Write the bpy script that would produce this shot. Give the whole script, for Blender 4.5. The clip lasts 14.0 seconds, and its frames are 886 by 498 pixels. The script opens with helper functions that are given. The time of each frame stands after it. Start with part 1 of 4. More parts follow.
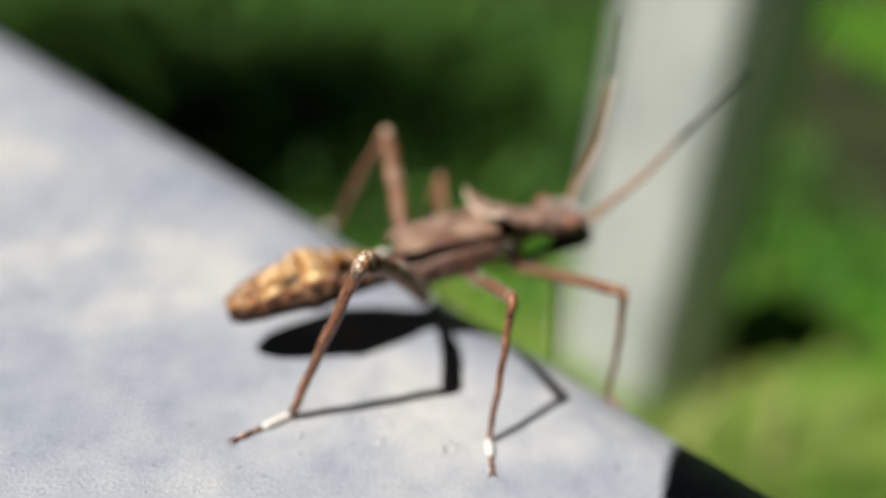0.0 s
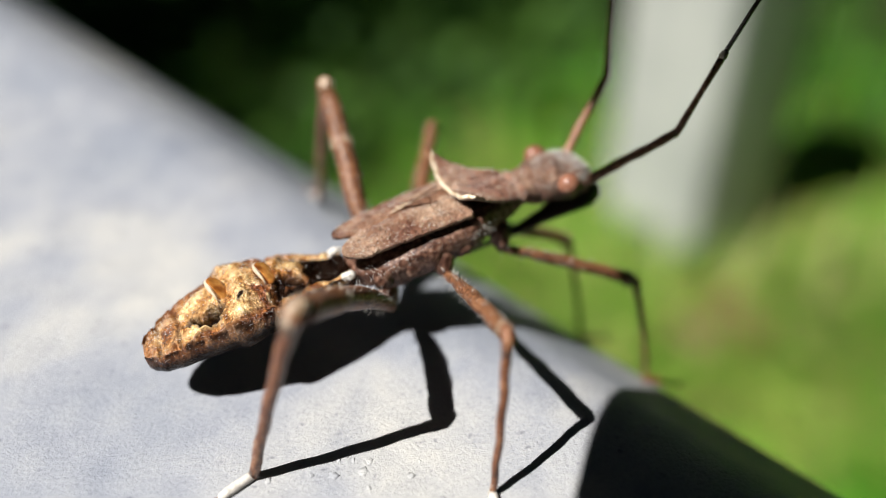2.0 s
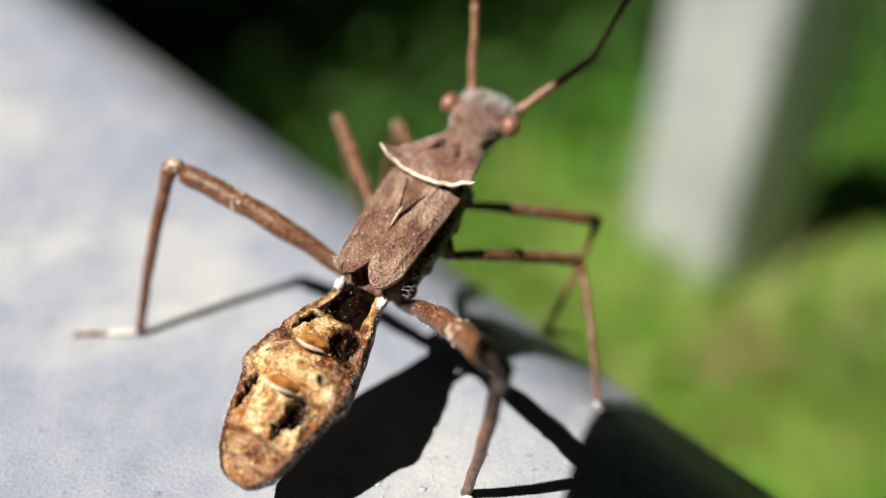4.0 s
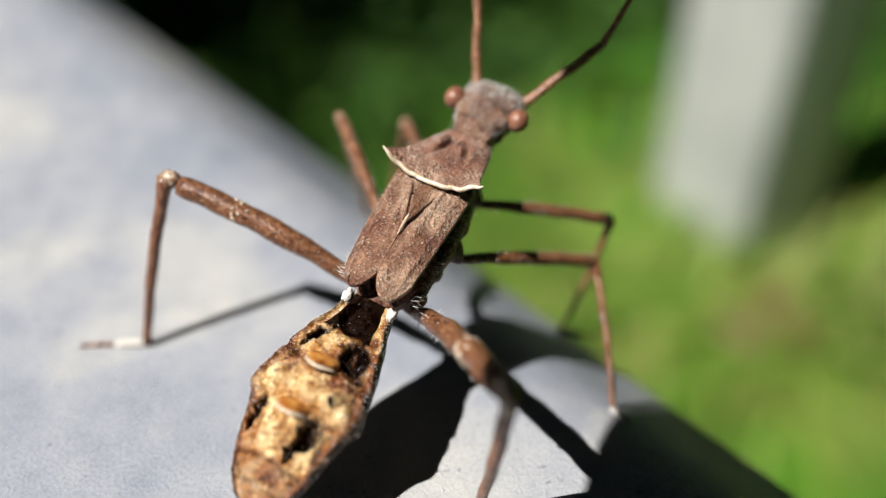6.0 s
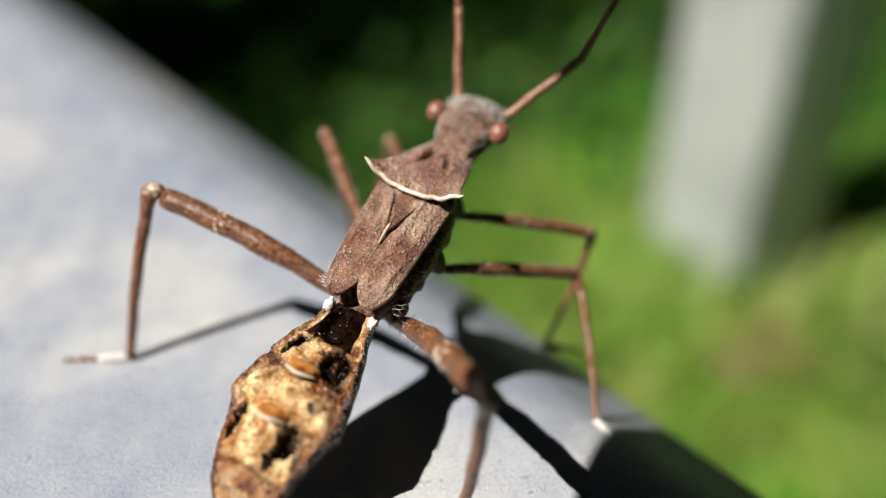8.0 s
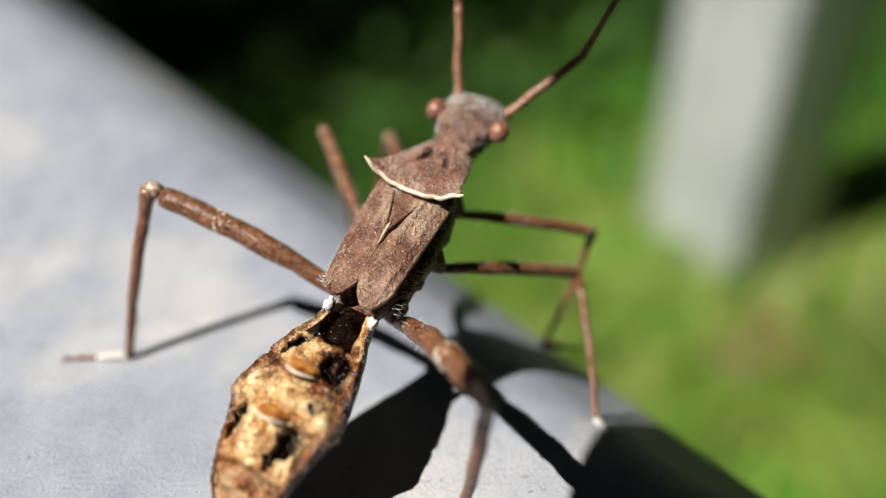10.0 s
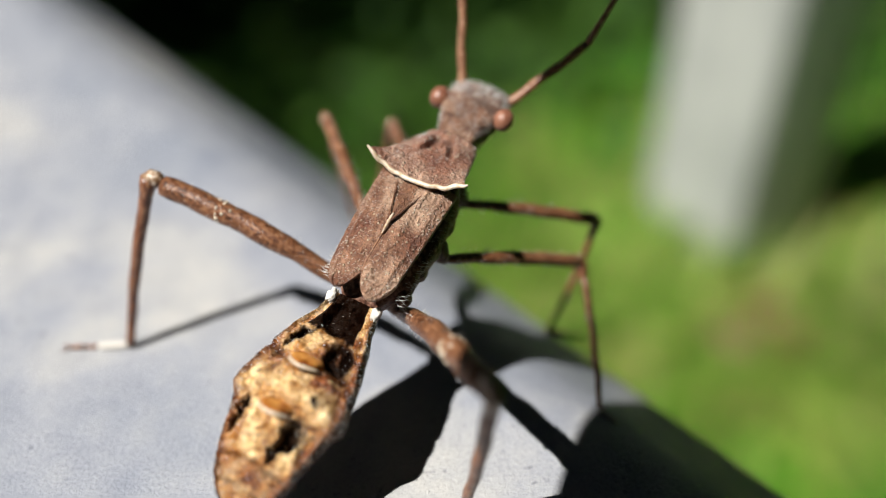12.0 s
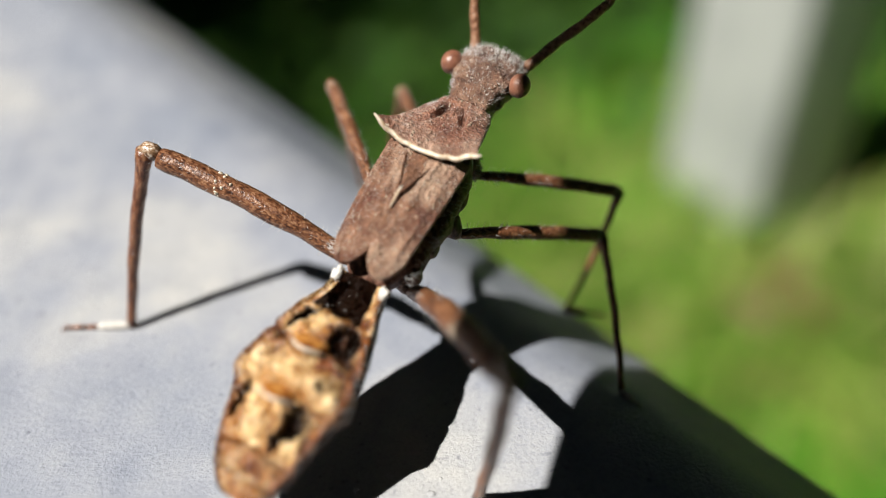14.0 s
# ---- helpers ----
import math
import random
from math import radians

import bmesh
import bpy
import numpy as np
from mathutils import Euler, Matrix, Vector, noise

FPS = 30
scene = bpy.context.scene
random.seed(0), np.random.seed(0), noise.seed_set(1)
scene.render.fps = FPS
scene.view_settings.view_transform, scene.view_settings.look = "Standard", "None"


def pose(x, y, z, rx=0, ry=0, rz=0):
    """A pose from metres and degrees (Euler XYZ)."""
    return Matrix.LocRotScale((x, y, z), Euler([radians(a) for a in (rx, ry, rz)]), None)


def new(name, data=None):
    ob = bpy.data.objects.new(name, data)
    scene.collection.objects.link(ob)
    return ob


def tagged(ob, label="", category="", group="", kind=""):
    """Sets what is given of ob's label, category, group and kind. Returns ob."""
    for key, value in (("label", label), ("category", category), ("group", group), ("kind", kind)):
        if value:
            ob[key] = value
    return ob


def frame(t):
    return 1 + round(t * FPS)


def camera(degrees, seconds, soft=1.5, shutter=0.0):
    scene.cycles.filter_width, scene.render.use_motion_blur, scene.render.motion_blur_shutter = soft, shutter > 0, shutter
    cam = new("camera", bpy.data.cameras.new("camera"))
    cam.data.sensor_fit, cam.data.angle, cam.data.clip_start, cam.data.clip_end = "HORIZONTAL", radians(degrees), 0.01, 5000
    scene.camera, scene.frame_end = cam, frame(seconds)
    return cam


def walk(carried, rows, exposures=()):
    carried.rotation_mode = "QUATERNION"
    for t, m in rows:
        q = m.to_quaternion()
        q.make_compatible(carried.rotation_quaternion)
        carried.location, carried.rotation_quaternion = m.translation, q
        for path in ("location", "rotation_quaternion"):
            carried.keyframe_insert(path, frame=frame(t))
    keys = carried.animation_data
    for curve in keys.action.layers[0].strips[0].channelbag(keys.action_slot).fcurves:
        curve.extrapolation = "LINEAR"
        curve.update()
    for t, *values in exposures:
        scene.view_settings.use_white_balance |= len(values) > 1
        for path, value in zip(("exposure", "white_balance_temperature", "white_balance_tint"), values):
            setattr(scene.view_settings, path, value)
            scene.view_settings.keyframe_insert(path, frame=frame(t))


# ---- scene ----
MM = 0.001

# camera path: seconds, place in millimetres, turn in degrees
PATH = [
    (0.0, -1.14, -27.15, 19.19, 61.35, -4.81, -3.42),
    (0.5, 0.72, -23.26, 18.89, 55.99, -1.75, -2.78),
    (1.0, 1.71, -19.55, 20.08, 50.19, -0.22, -1.86),
    (1.5, 1.43, -18.84, 19.77, 50.27, -0.16, -1.89),
    (2.0, 1.37, -19.20, 19.60, 51.32, 0.72, -3.46),
    (2.5, 1.27, -19.85, 19.97, 51.49, 0.35, -3.63),
    (2.8, 1.66, -20.10, 19.59, 52.00, -0.20, -1.20),
    (3.0, 1.78, -20.60, 19.79, 52.64, -1.20, -0.95),
    (3.2, 1.70, -19.93, 20.09, 52.10, -1.10, -0.10),
    (5.3, 1.12, -20.29, 21.25, 52.10, -0.79, -0.27),
    (5.5, 1.16, -20.29, 21.25, 51.77, -0.79, -0.37),
    (6.0, 1.78, -18.68, 21.36, 49.94, 0.73, 0.62),
    (6.5, 2.55, -17.87, 21.28, 50.66, 0.74, 0.39),
    (7.0, 2.45, -18.03, 21.33, 51.05, 0.50, 0.19),
    (7.5, 2.44, -18.18, 21.01, 52.00, 0.46, 0.16),
    (8.0, 2.21, -19.31, 20.86, 52.39, 0.67, 0.29),
    (10.5, 2.14, -19.13, 20.98, 51.79, 0.60, 0.07),
    (11.0, 2.18, -19.07, 20.74, 51.64, 0.84, -0.04),
    (11.5, 2.09, -18.80, 20.71, 51.17, 0.77, -0.08),
    (12.0, 2.01, -18.73, 21.10, 50.43, 0.51, 0.15),
    (12.5, 1.97, -18.38, 21.31, 50.66, 0.38, 0.46),
    (13.0, 2.21, -18.11, 21.36, 50.87, 0.49, 1.07),
    (13.5, 2.19, -18.24, 20.82, 49.34, 0.85, 1.28),
    (14.0, 2.16, -17.59, 20.21, 48.60, 1.53, 0.91),
]
cam = camera(56.0, 14.0, soft=0.6)
cam.data.dof.use_dof = True
cam.data.dof.focus_distance = 0.0240
cam.data.dof.aperture_fstop = 22.0
walk(cam, [(t, pose(x * MM, y * MM, z * MM, rx, ry, rz)) for t, x, y, z, rx, ry, rz in PATH],
     exposures=[(0.0, 0.72), (0.8, 0.80), (3.2, 0.80), (5.3, 0.70), (14.0, 0.68)])

# ---------------------------------------------------------------- light
SUN = Vector((0.54, 0.289, -1.0))  # the way that the sunlight goes
world = bpy.data.worlds.new("sky")
scene.world = world
world.use_nodes = True
wn = world.node_tree.nodes
sky = wn.new("ShaderNodeTexSky")
sky.sky_type = "NISHITA"
sky.sun_disc = False
sky.sun_elevation = math.atan2(1.0, math.hypot(SUN.x, SUN.y))
sky.sun_rotation = math.atan2(-SUN.x, -SUN.y)
world.node_tree.links.new(sky.outputs[0], wn["Background"].inputs[0])
wn["Background"].inputs[1].default_value = 0.003
sun_data = bpy.data.lights.new("sun", "SUN")
sun_data.energy = 5.0
sun_data.angle = radians(0.53)
sun_data.color = (1.0, 0.96, 0.91)
sun = new("sun", sun_data)
sun.matrix_basis = Matrix.Translation((-1, -0.5, 2)) @ SUN.to_track_quat("-Z", "Y").to_matrix().to_4x4()


# ---------------------------------------------------------------- materials
def base_material(name, rough=0.5, spec=0.5):
    m = bpy.data.materials.new(name)
    m.use_nodes = True
    b = m.node_tree.nodes["Principled BSDF"]
    b.inputs["Roughness"].default_value = rough
    b.inputs["Specular IOR Level"].default_value = spec
    return m, m.node_tree.nodes, m.node_tree.links, b


def coords(n, l):
    tc = n.new("ShaderNodeTexCoord")
    return tc.outputs["Object"]


def noise_node(n, l, co, scale, detail=4.0, rough=0.6, stretch=None):
    if stretch:
        mp = n.new("ShaderNodeMapping")
        mp.inputs["Scale"].default_value = stretch
        l.new(co, mp.inputs["Vector"])
        co = mp.outputs["Vector"]
    t = n.new("ShaderNodeTexNoise")
    t.inputs["Scale"].default_value = scale
    t.inputs["Detail"].default_value = detail
    t.inputs["Roughness"].default_value = rough
    l.new(co, t.inputs["Vector"])
    return t.outputs["Fac"]


def ramp(n, l, fac, stops):
    r = n.new("ShaderNodeValToRGB")
    while len(r.color_ramp.elements) < len(stops):
        r.color_ramp.elements.new(0.5)
    for e, (p, c) in zip(r.color_ramp.elements, stops):
        e.position = p
        e.color = (*c, 1.0)
    l.new(fac, r.inputs["Fac"])
    return r.outputs["Color"]


def mix(n, l, fac, a, b, mode="MIX"):
    m = n.new("ShaderNodeMix")
    m.data_type = "RGBA"
    m.blend_type = mode
    for sock, v in ((m.inputs[0], fac), (m.inputs[6], a), (m.inputs[7], b)):
        if isinstance(v, (int, float)):
            sock.default_value = v
        elif isinstance(v, tuple):
            sock.default_value = (*v, 1.0)
        else:
            l.new(v, sock)
    return m.outputs[2]


def relief(n, l, b, height, strength, distance):
    bump = n.new("ShaderNodeBump")
    bump.inputs["Strength"].default_value = strength
    bump.inputs["Distance"].default_value = distance
    l.new(height, bump.inputs["Height"])
    l.new(bump.outputs[0], b.inputs["Normal"])


def cuticle(name, dark, mid, pale, rough=0.5, grain=5500, spec=0.5, bump=0.7, stretch=None):
    """Grainy insect skin: pigment in specks and in wider clouds, with a pebbled relief."""
    m, n, l, b = base_material(name, rough, spec)
    co = coords(n, l)
    fine = noise_node(n, l, co, grain, 3.0, 0.6, stretch)
    wide = noise_node(n, l, co, 1300, 5.0)
    c1 = ramp(n, l, fine, [(0.34, dark), (0.5, mid), (0.68, pale)])
    c2 = ramp(n, l, wide, [(0.34, (0.72, 0.67, 0.63)), (0.64, (1.22, 1.2, 1.16))])
    l.new(mix(n, l, 1.0, c1, c2, "MULTIPLY"), b.inputs["Base Color"])
    relief(n, l, b, noise_node(n, l, co, grain * 0.8, 2.0), bump, 0.00006)
    return m


def shield_cuticle(name, red, brown, grey, speck, rough=0.36):
    """Skin of the shield and the wing pads: red-brown to pinkish-grey clouds under a dense sprinkling of pale shiny granules."""
    m, n, l, b = base_material(name, rough, 0.55)
    co = coords(n, l)
    wide = noise_node(n, l, co, 650, 4.0, 0.6)
    patch = noise_node(n, l, co, 2300, 4.0, 0.6)
    fine = noise_node(n, l, co, 11000, 3.0, 0.65)
    c = ramp(n, l, wide, [(0.36, red), (0.5, brown), (0.64, grey)])
    c = mix(n, l, 1.0, c, ramp(n, l, patch, [(0.3, (0.62, 0.54, 0.5)), (0.5, (1.0, 1.0, 1.0)), (0.68, (1.3, 1.28, 1.25))]), "MULTIPLY")
    c = mix(n, l, 1.0, c, ramp(n, l, fine, [(0.34, (0.6, 0.52, 0.48)), (0.5, (1.0, 0.98, 0.96)), (0.66, (1.35, 1.35, 1.35))]), "MULTIPLY")
    v = n.new("ShaderNodeTexVoronoi")
    v.inputs["Scale"].default_value = 7500
    v.inputs["Randomness"].default_value = 1.0
    l.new(co, v.inputs["Vector"])
    some = n.new("ShaderNodeSeparateColor")
    l.new(v.outputs["Color"], some.inputs[0])
    dot = mix(n, l, 1.0, ramp(n, l, v.outputs["Distance"], [(0.20, (1.0, 1.0, 1.0)), (0.34, (0.0, 0.0, 0.0))]),
              ramp(n, l, some.outputs[0], [(0.32, (0.0, 0.0, 0.0)), (0.5, (1.0, 1.0, 1.0))]), "MULTIPLY")
    dot = mix(n, l, 1.0, dot, ramp(n, l, patch, [(0.38, (0.2, 0.2, 0.2)), (0.58, (1.0, 1.0, 1.0))]), "MULTIPLY")
    c = mix(n, l, dot, c, speck)
    l.new(c, b.inputs["Base Color"])
    l.new(ramp(n, l, dot, [(0.0, (rough + 0.06,) * 3), (0.5, (0.2, 0.2, 0.2))]), b.inputs["Roughness"])
    add = n.new("ShaderNodeMath")
    add.operation = "MULTIPLY_ADD"
    add.inputs[1].default_value = 2.2
    l.new(patch, add.inputs[0])
    grain = n.new("ShaderNodeMath")
    grain.operation = "MULTIPLY_ADD"
    grain.inputs[1].default_value = 0.9
    bw = n.new("ShaderNodeRGBToBW")
    l.new(dot, bw.inputs[0])
    l.new(bw.outputs[0], grain.inputs[0])
    l.new(fine, grain.inputs[2])
    l.new(grain.outputs[0], add.inputs[2])
    relief(n, l, b, add.outputs[0], 1.0, 0.00013)
    return m


MAT_WING = shield_cuticle("wing_cuticle", (0.13, 0.047, 0.024), (0.215, 0.108, 0.064), (0.34, 0.225, 0.155), (0.6566, 0.5494, 0.4154))
MAT_SCUTELLUM = shield_cuticle("scutellum_cuticle", (0.1139, 0.0322, 0.0147), (0.1407, 0.0536, 0.0268), (0.1675, 0.0838, 0.0469), (0.5695, 0.402, 0.2814))
MAT_PRONOTUM = shield_cuticle("pronotum_cuticle", (0.13, 0.045, 0.024), (0.22, 0.105, 0.066), (0.33, 0.21, 0.15), (0.6432, 0.536, 0.4154))
MAT_HEAD = shield_cuticle("head_cuticle", (0.045, 0.02, 0.012), (0.175, 0.092, 0.058), (0.30, 0.20, 0.14), (0.6, 0.5, 0.41))
MAT_THORAX = cuticle("thorax_cuticle", (0.03, 0.012, 0.008), (0.105, 0.05, 0.034), (0.26, 0.165, 0.125), 0.45, 6500, 0.25)
MAT_LEG = cuticle("leg_cuticle", (0.03, 0.01, 0.004), (0.15, 0.06, 0.027), (0.30, 0.165, 0.09), 0.4, 12500, 0.35, 0.6, (1, 0.5, 1))
MAT_SHIN = cuticle("shin_cuticle", (0.0603, 0.0201, 0.0094), (0.1742, 0.0703, 0.0348), (0.2881, 0.1541, 0.0871), 0.28, 9000, 0.4, 0.6, (1, 0.3, 1))
MAT_FEELER = cuticle("antenna_cuticle", (0.0938, 0.0369, 0.0188), (0.2278, 0.1106, 0.0603), (0.335, 0.201, 0.1206), 0.4, 8000)
# the antenna skin again, with shade put into its colour, for the tip
MAT_FEELER_SHADED = cuticle("antenna_shaded", (0.008, 0.0047, 0.0034), (0.0235, 0.0134, 0.01), (0.0536, 0.0335, 0.0235), 0.4, 8000)
MAT_PALE = cuticle("pale_cuticle", (0.2814, 0.2211, 0.1474), (0.4556, 0.402, 0.3149), (0.5695, 0.536, 0.469), 0.45, 9000, 0.5, 0.4)
MAT_MOTTLE = cuticle("mottled_cuticle", (0.0469, 0.0188, 0.008), (0.268, 0.1675, 0.0938), (0.6365, 0.603, 0.536), 0.36, 8500, 0.5, 0.6)
MAT_MARGIN = cuticle("margin_cuticle", (0.40, 0.29, 0.17), (0.56, 0.475, 0.36), (0.62, 0.57, 0.49), 0.4, 5000, 0.5, 0.3)
MAT_WHITE = cuticle("white_wax", (0.4355, 0.4221, 0.3886), (0.5695, 0.5628, 0.536), (0.6365, 0.6365, 0.6164), 0.6, 9000, 0.3, 0.5)
MAT_GLAND = cuticle("gland_cuticle", (0.134, 0.0335, 0.0054), (0.3484, 0.1273, 0.0235), (0.5025, 0.2546, 0.067), 0.2, 2500, 0.6, 0.25)
# dark beak skin, taken nearly to black for the shade under the head
MAT_DARK_SHADED = cuticle("dark_shaded_cuticle", (0.004, 0.002, 0.0013), (0.0134, 0.0067, 0.004), (0.0402, 0.0201, 0.0121), 0.3, 5000)


def eye_material():
    m, n, l, b = base_material("compound_eye", 0.38, 0.5)
    co = coords(n, l)
    v = n.new("ShaderNodeTexVoronoi")
    v.inputs["Scale"].default_value = 16000
    l.new(co, v.inputs["Vector"])
    c = ramp(n, l, noise_node(n, l, co, 2200), [(0.3, (0.11, 0.034, 0.02)), (0.55, (0.23, 0.10, 0.06)), (0.75, (0.33, 0.18, 0.12))])
    l.new(c, b.inputs["Base Color"])
    relief(n, l, b, v.outputs["Distance"], 0.4, 0.00002)
    return m


def abdomen_material():
    m, n, l, b = base_material("abdomen_cuticle", 0.32, 0.6)
    co = coords(n, l)
    a = n.new("ShaderNodeVertexColor")
    a.layer_name = "pigment"
    fine = noise_node(n, l, co, 7600, 4.0)
    wide = noise_node(n, l, co, 2300, 5.0, 0.65)
    tiny = noise_node(n, l, co, 13000, 2.0)
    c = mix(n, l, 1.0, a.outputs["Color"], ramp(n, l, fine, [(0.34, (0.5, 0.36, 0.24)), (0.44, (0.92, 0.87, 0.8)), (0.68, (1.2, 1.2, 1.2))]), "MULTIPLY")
    c = mix(n, l, 1.0, c, ramp(n, l, wide, [(0.36, (0.36, 0.22, 0.12)), (0.46, (0.86, 0.76, 0.64)), (0.54, (1.02, 1.0, 0.97)), (0.66, (1.25, 1.3, 1.4))]), "MULTIPLY")
    speck = ramp(n, l, tiny, [(0.56, (0.0, 0.0, 0.0)), (0.64, (0.9, 0.9, 0.9))])
    c = mix(n, l, speck, c, mix(n, l, 1.0, c, (2.4, 2.5, 2.6), "MULTIPLY"))
    l.new(c, b.inputs["Base Color"])
    r = ramp(n, l, wide, [(0.35, (0.18, 0.18, 0.18)), (0.65, (0.32, 0.32, 0.32))])
    l.new(r, b.inputs["Roughness"])
    grey = n.new("ShaderNodeRGBToBW")
    l.new(a.outputs["Color"], grey.inputs[0])
    l.new(ramp(n, l, grey.outputs[0], [(0.01, (0.06, 0.06, 0.06)), (0.12, (0.8, 0.8, 0.8))]), b.inputs["Specular IOR Level"])
    add = n.new("ShaderNodeMath")
    add.operation = "MULTIPLY_ADD"
    add.inputs[1].default_value = 2.5
    l.new(wide, add.inputs[0])
    l.new(fine, add.inputs[2])
    relief(n, l, b, add.outputs[0], 0.9, 0.00013)
    return m


def hair_material():
    m, n, l, b = base_material("bristle", 0.35, 0.6)
    co = coords(n, l)
    l.new(ramp(n, l, noise_node(n, l, co, 2000), [(0.3, (0.402, 0.3685, 0.3216)), (0.7, (0.603, 0.603, 0.5896))]), b.inputs["Base Color"])
    return m


def rail_material(name="weathered_grey_paint", lift=1.0, rough=0.0):
    """Weathered grey paint: soft pale blotches, dark pores, fine sandy relief."""
    m, n, l, b = base_material(name, 0.55, 0.4)
    co = coords(n, l)
    wide = noise_node(n, l, co, 105, 3.0, 0.5)
    mid = noise_node(n, l, co, 620, 5.0, 0.6)
    fine = noise_node(n, l, co, 7500, 4.0, 0.7)
    pore = noise_node(n, l, co, 2600, 2.0, 0.5)
    c = ramp(n, l, wide, [(0.36, (0.2245, 0.2446, 0.2881)), (0.52, (0.2747, 0.2894, 0.325)), (0.66, (0.3819, 0.3819, 0.3752))])
    c = mix(n, l, 1.0, c, ramp(n, l, mid, [(0.32, (0.86, 0.87, 0.9)), (0.5, (1.0, 1.0, 1.0)), (0.7, (1.12, 1.1, 1.05))]), "MULTIPLY")
    c = mix(n, l, 1.0, c, ramp(n, l, fine, [(0.3, (0.8, 0.8, 0.82)), (0.46, (1.0, 1.0, 1.0)), (0.72, (1.12, 1.12, 1.1))]), "MULTIPLY")
    c = mix(n, l, 1.0, c, ramp(n, l, pore, [(0.26, (0.62, 0.62, 0.66)), (0.34, (1.0, 1.0, 1.0))]), "MULTIPLY")
    c = mix(n, l, 1.0, c, (lift, lift, lift), "MULTIPLY")
    l.new(c, b.inputs["Base Color"])
    l.new(ramp(n, l, mid, [(0.3, (0.42 - rough,) * 3), (0.7, (0.66 - rough,) * 3)]), b.inputs["Roughness"])
    add = n.new("ShaderNodeMath")
    add.operation = "MULTIPLY_ADD"
    add.inputs[1].default_value = 1.2
    l.new(mid, add.inputs[0])
    l.new(fine, add.inputs[2])
    relief(n, l, b, add.outputs[0], 0.55, 0.0001)
    return m


def post_material():
    m, n, l, b = base_material("post_grey_coating", 0.45, 0.5)
    co = coords(n, l)
    c = ramp(n, l, noise_node(n, l, co, 14, 5.0), [(0.35, (0.33, 0.345, 0.335)), (0.6, (0.43, 0.445, 0.425))])
    c = mix(n, l, 1.0, c, ramp(n, l, noise_node(n, l, co, 60, 5.0, 0.6, (1, 1, 0.15)), [(0.35, (0.85, 0.86, 0.86)), (0.6, (1.05, 1.05, 1.03))]), "MULTIPLY")
    l.new(c, b.inputs["Base Color"])
    relief(n, l, b, noise_node(n, l, co, 220, 4.0), 0.3, 0.001)
    return m


def leaf_material(name, cols, rough=0.6):
    m, n, l, b = base_material(name, rough, 0.15)
    g = n.new("ShaderNodeNewGeometry")
    c = ramp(n, l, g.outputs["Random Per Island"], cols)
    co = coords(n, l)
    c = mix(n, l, 1.0, c, ramp(n, l, noise_node(n, l, co, 9, 3.0), [(0.3, (0.7, 0.75, 0.7)), (0.7, (1.2, 1.15, 1.1))]), "MULTIPLY")
    l.new(c, b.inputs["Base Color"])
    tr = n.new("ShaderNodeBsdfTranslucent")
    l.new(c, tr.inputs["Color"])
    mx = n.new("ShaderNodeMixShader")
    mx.inputs[0].default_value = 0.35
    l.new(b.outputs[0], mx.inputs[1])
    l.new(tr.outputs[0], mx.inputs[2])
    l.new(mx.outputs[0], n["Material Output"].inputs["Surface"])
    return m


def soil_material():
    m, n, l, b = base_material("soil", 0.9, 0.2)
    co = coords(n, l)
    c = ramp(n, l, noise_node(n, l, co, 6, 6.0), [(0.35, (0.016, 0.02, 0.008)), (0.55, (0.03, 0.045, 0.012)), (0.7, (0.06, 0.04, 0.02))])
    c = mix(n, l, 1.0, c, ramp(n, l, noise_node(n, l, co, 90, 5.0), [(0.35, (0.6, 0.6, 0.6)), (0.65, (1.3, 1.3, 1.2))]), "MULTIPLY")
    l.new(c, b.inputs["Base Color"])
    relief(n, l, b, noise_node(n, l, co, 120, 5.0), 0.8, 0.01)
    return m


def bark_material():
    m, n, l, b = base_material("bark", 0.85, 0.2)
    co = coords(n, l)
    c = ramp(n, l, noise_node(n, l, co, 40, 6.0, 0.6, (1, 1, 0.2)), [(0.35, (0.04, 0.025, 0.015)), (0.65, (0.16, 0.11, 0.075))])
    l.new(c, b.inputs["Base Color"])
    relief(n, l, b, noise_node(n, l, co, 60, 5.0, 0.6, (1, 1, 0.2)), 0.8, 0.004)
    return m


def phone_material(name, col, rough, metal=0.0):
    m, n, l, b = base_material(name, rough, 0.5)
    co = coords(n, l)
    l.new(ramp(n, l, noise_node(n, l, co, 300), [(0.3, col), (0.7, tuple(v * 1.3 for v in col))]), b.inputs["Base Color"])
    b.inputs["Metallic"].default_value = metal
    return m


MAT_EYE = eye_material()
MAT_ABDOMEN = abdomen_material()
MAT_HAIR = hair_material()
MAT_RAIL = rail_material()
MAT_BLISTER = rail_material("blistered_paint", 1.08, 0.16)
MAT_POST = post_material()
MAT_SOIL = soil_material()
MAT_BARK = bark_material()
MAT_GRASS = leaf_material("grass_blade", [(0.0, (0.0402, 0.1675, 0.0121)), (0.4, (0.0771, 0.268, 0.0201)), (0.75, (0.134, 0.3484, 0.0301)), (1.0, (0.25, 0.36, 0.05))])
MAT_DRY = leaf_material("dry_blade", [(0.0, (0.0871, 0.2479, 0.0201)), (0.5, (0.1675, 0.3216, 0.0402)), (1.0, (0.3216, 0.335, 0.1005))])
MAT_STRAW = leaf_material("straw_blade", [(0.0, (0.16, 0.29, 0.035)), (0.5, (0.32, 0.42, 0.10)), (1.0, (0.48, 0.47, 0.20))])
MAT_WEED = leaf_material("weed_leaf", [(0.0, (0.025, 0.07, 0.012)), (0.5, (0.05, 0.13, 0.02)), (1.0, (0.09, 0.19, 0.03))])
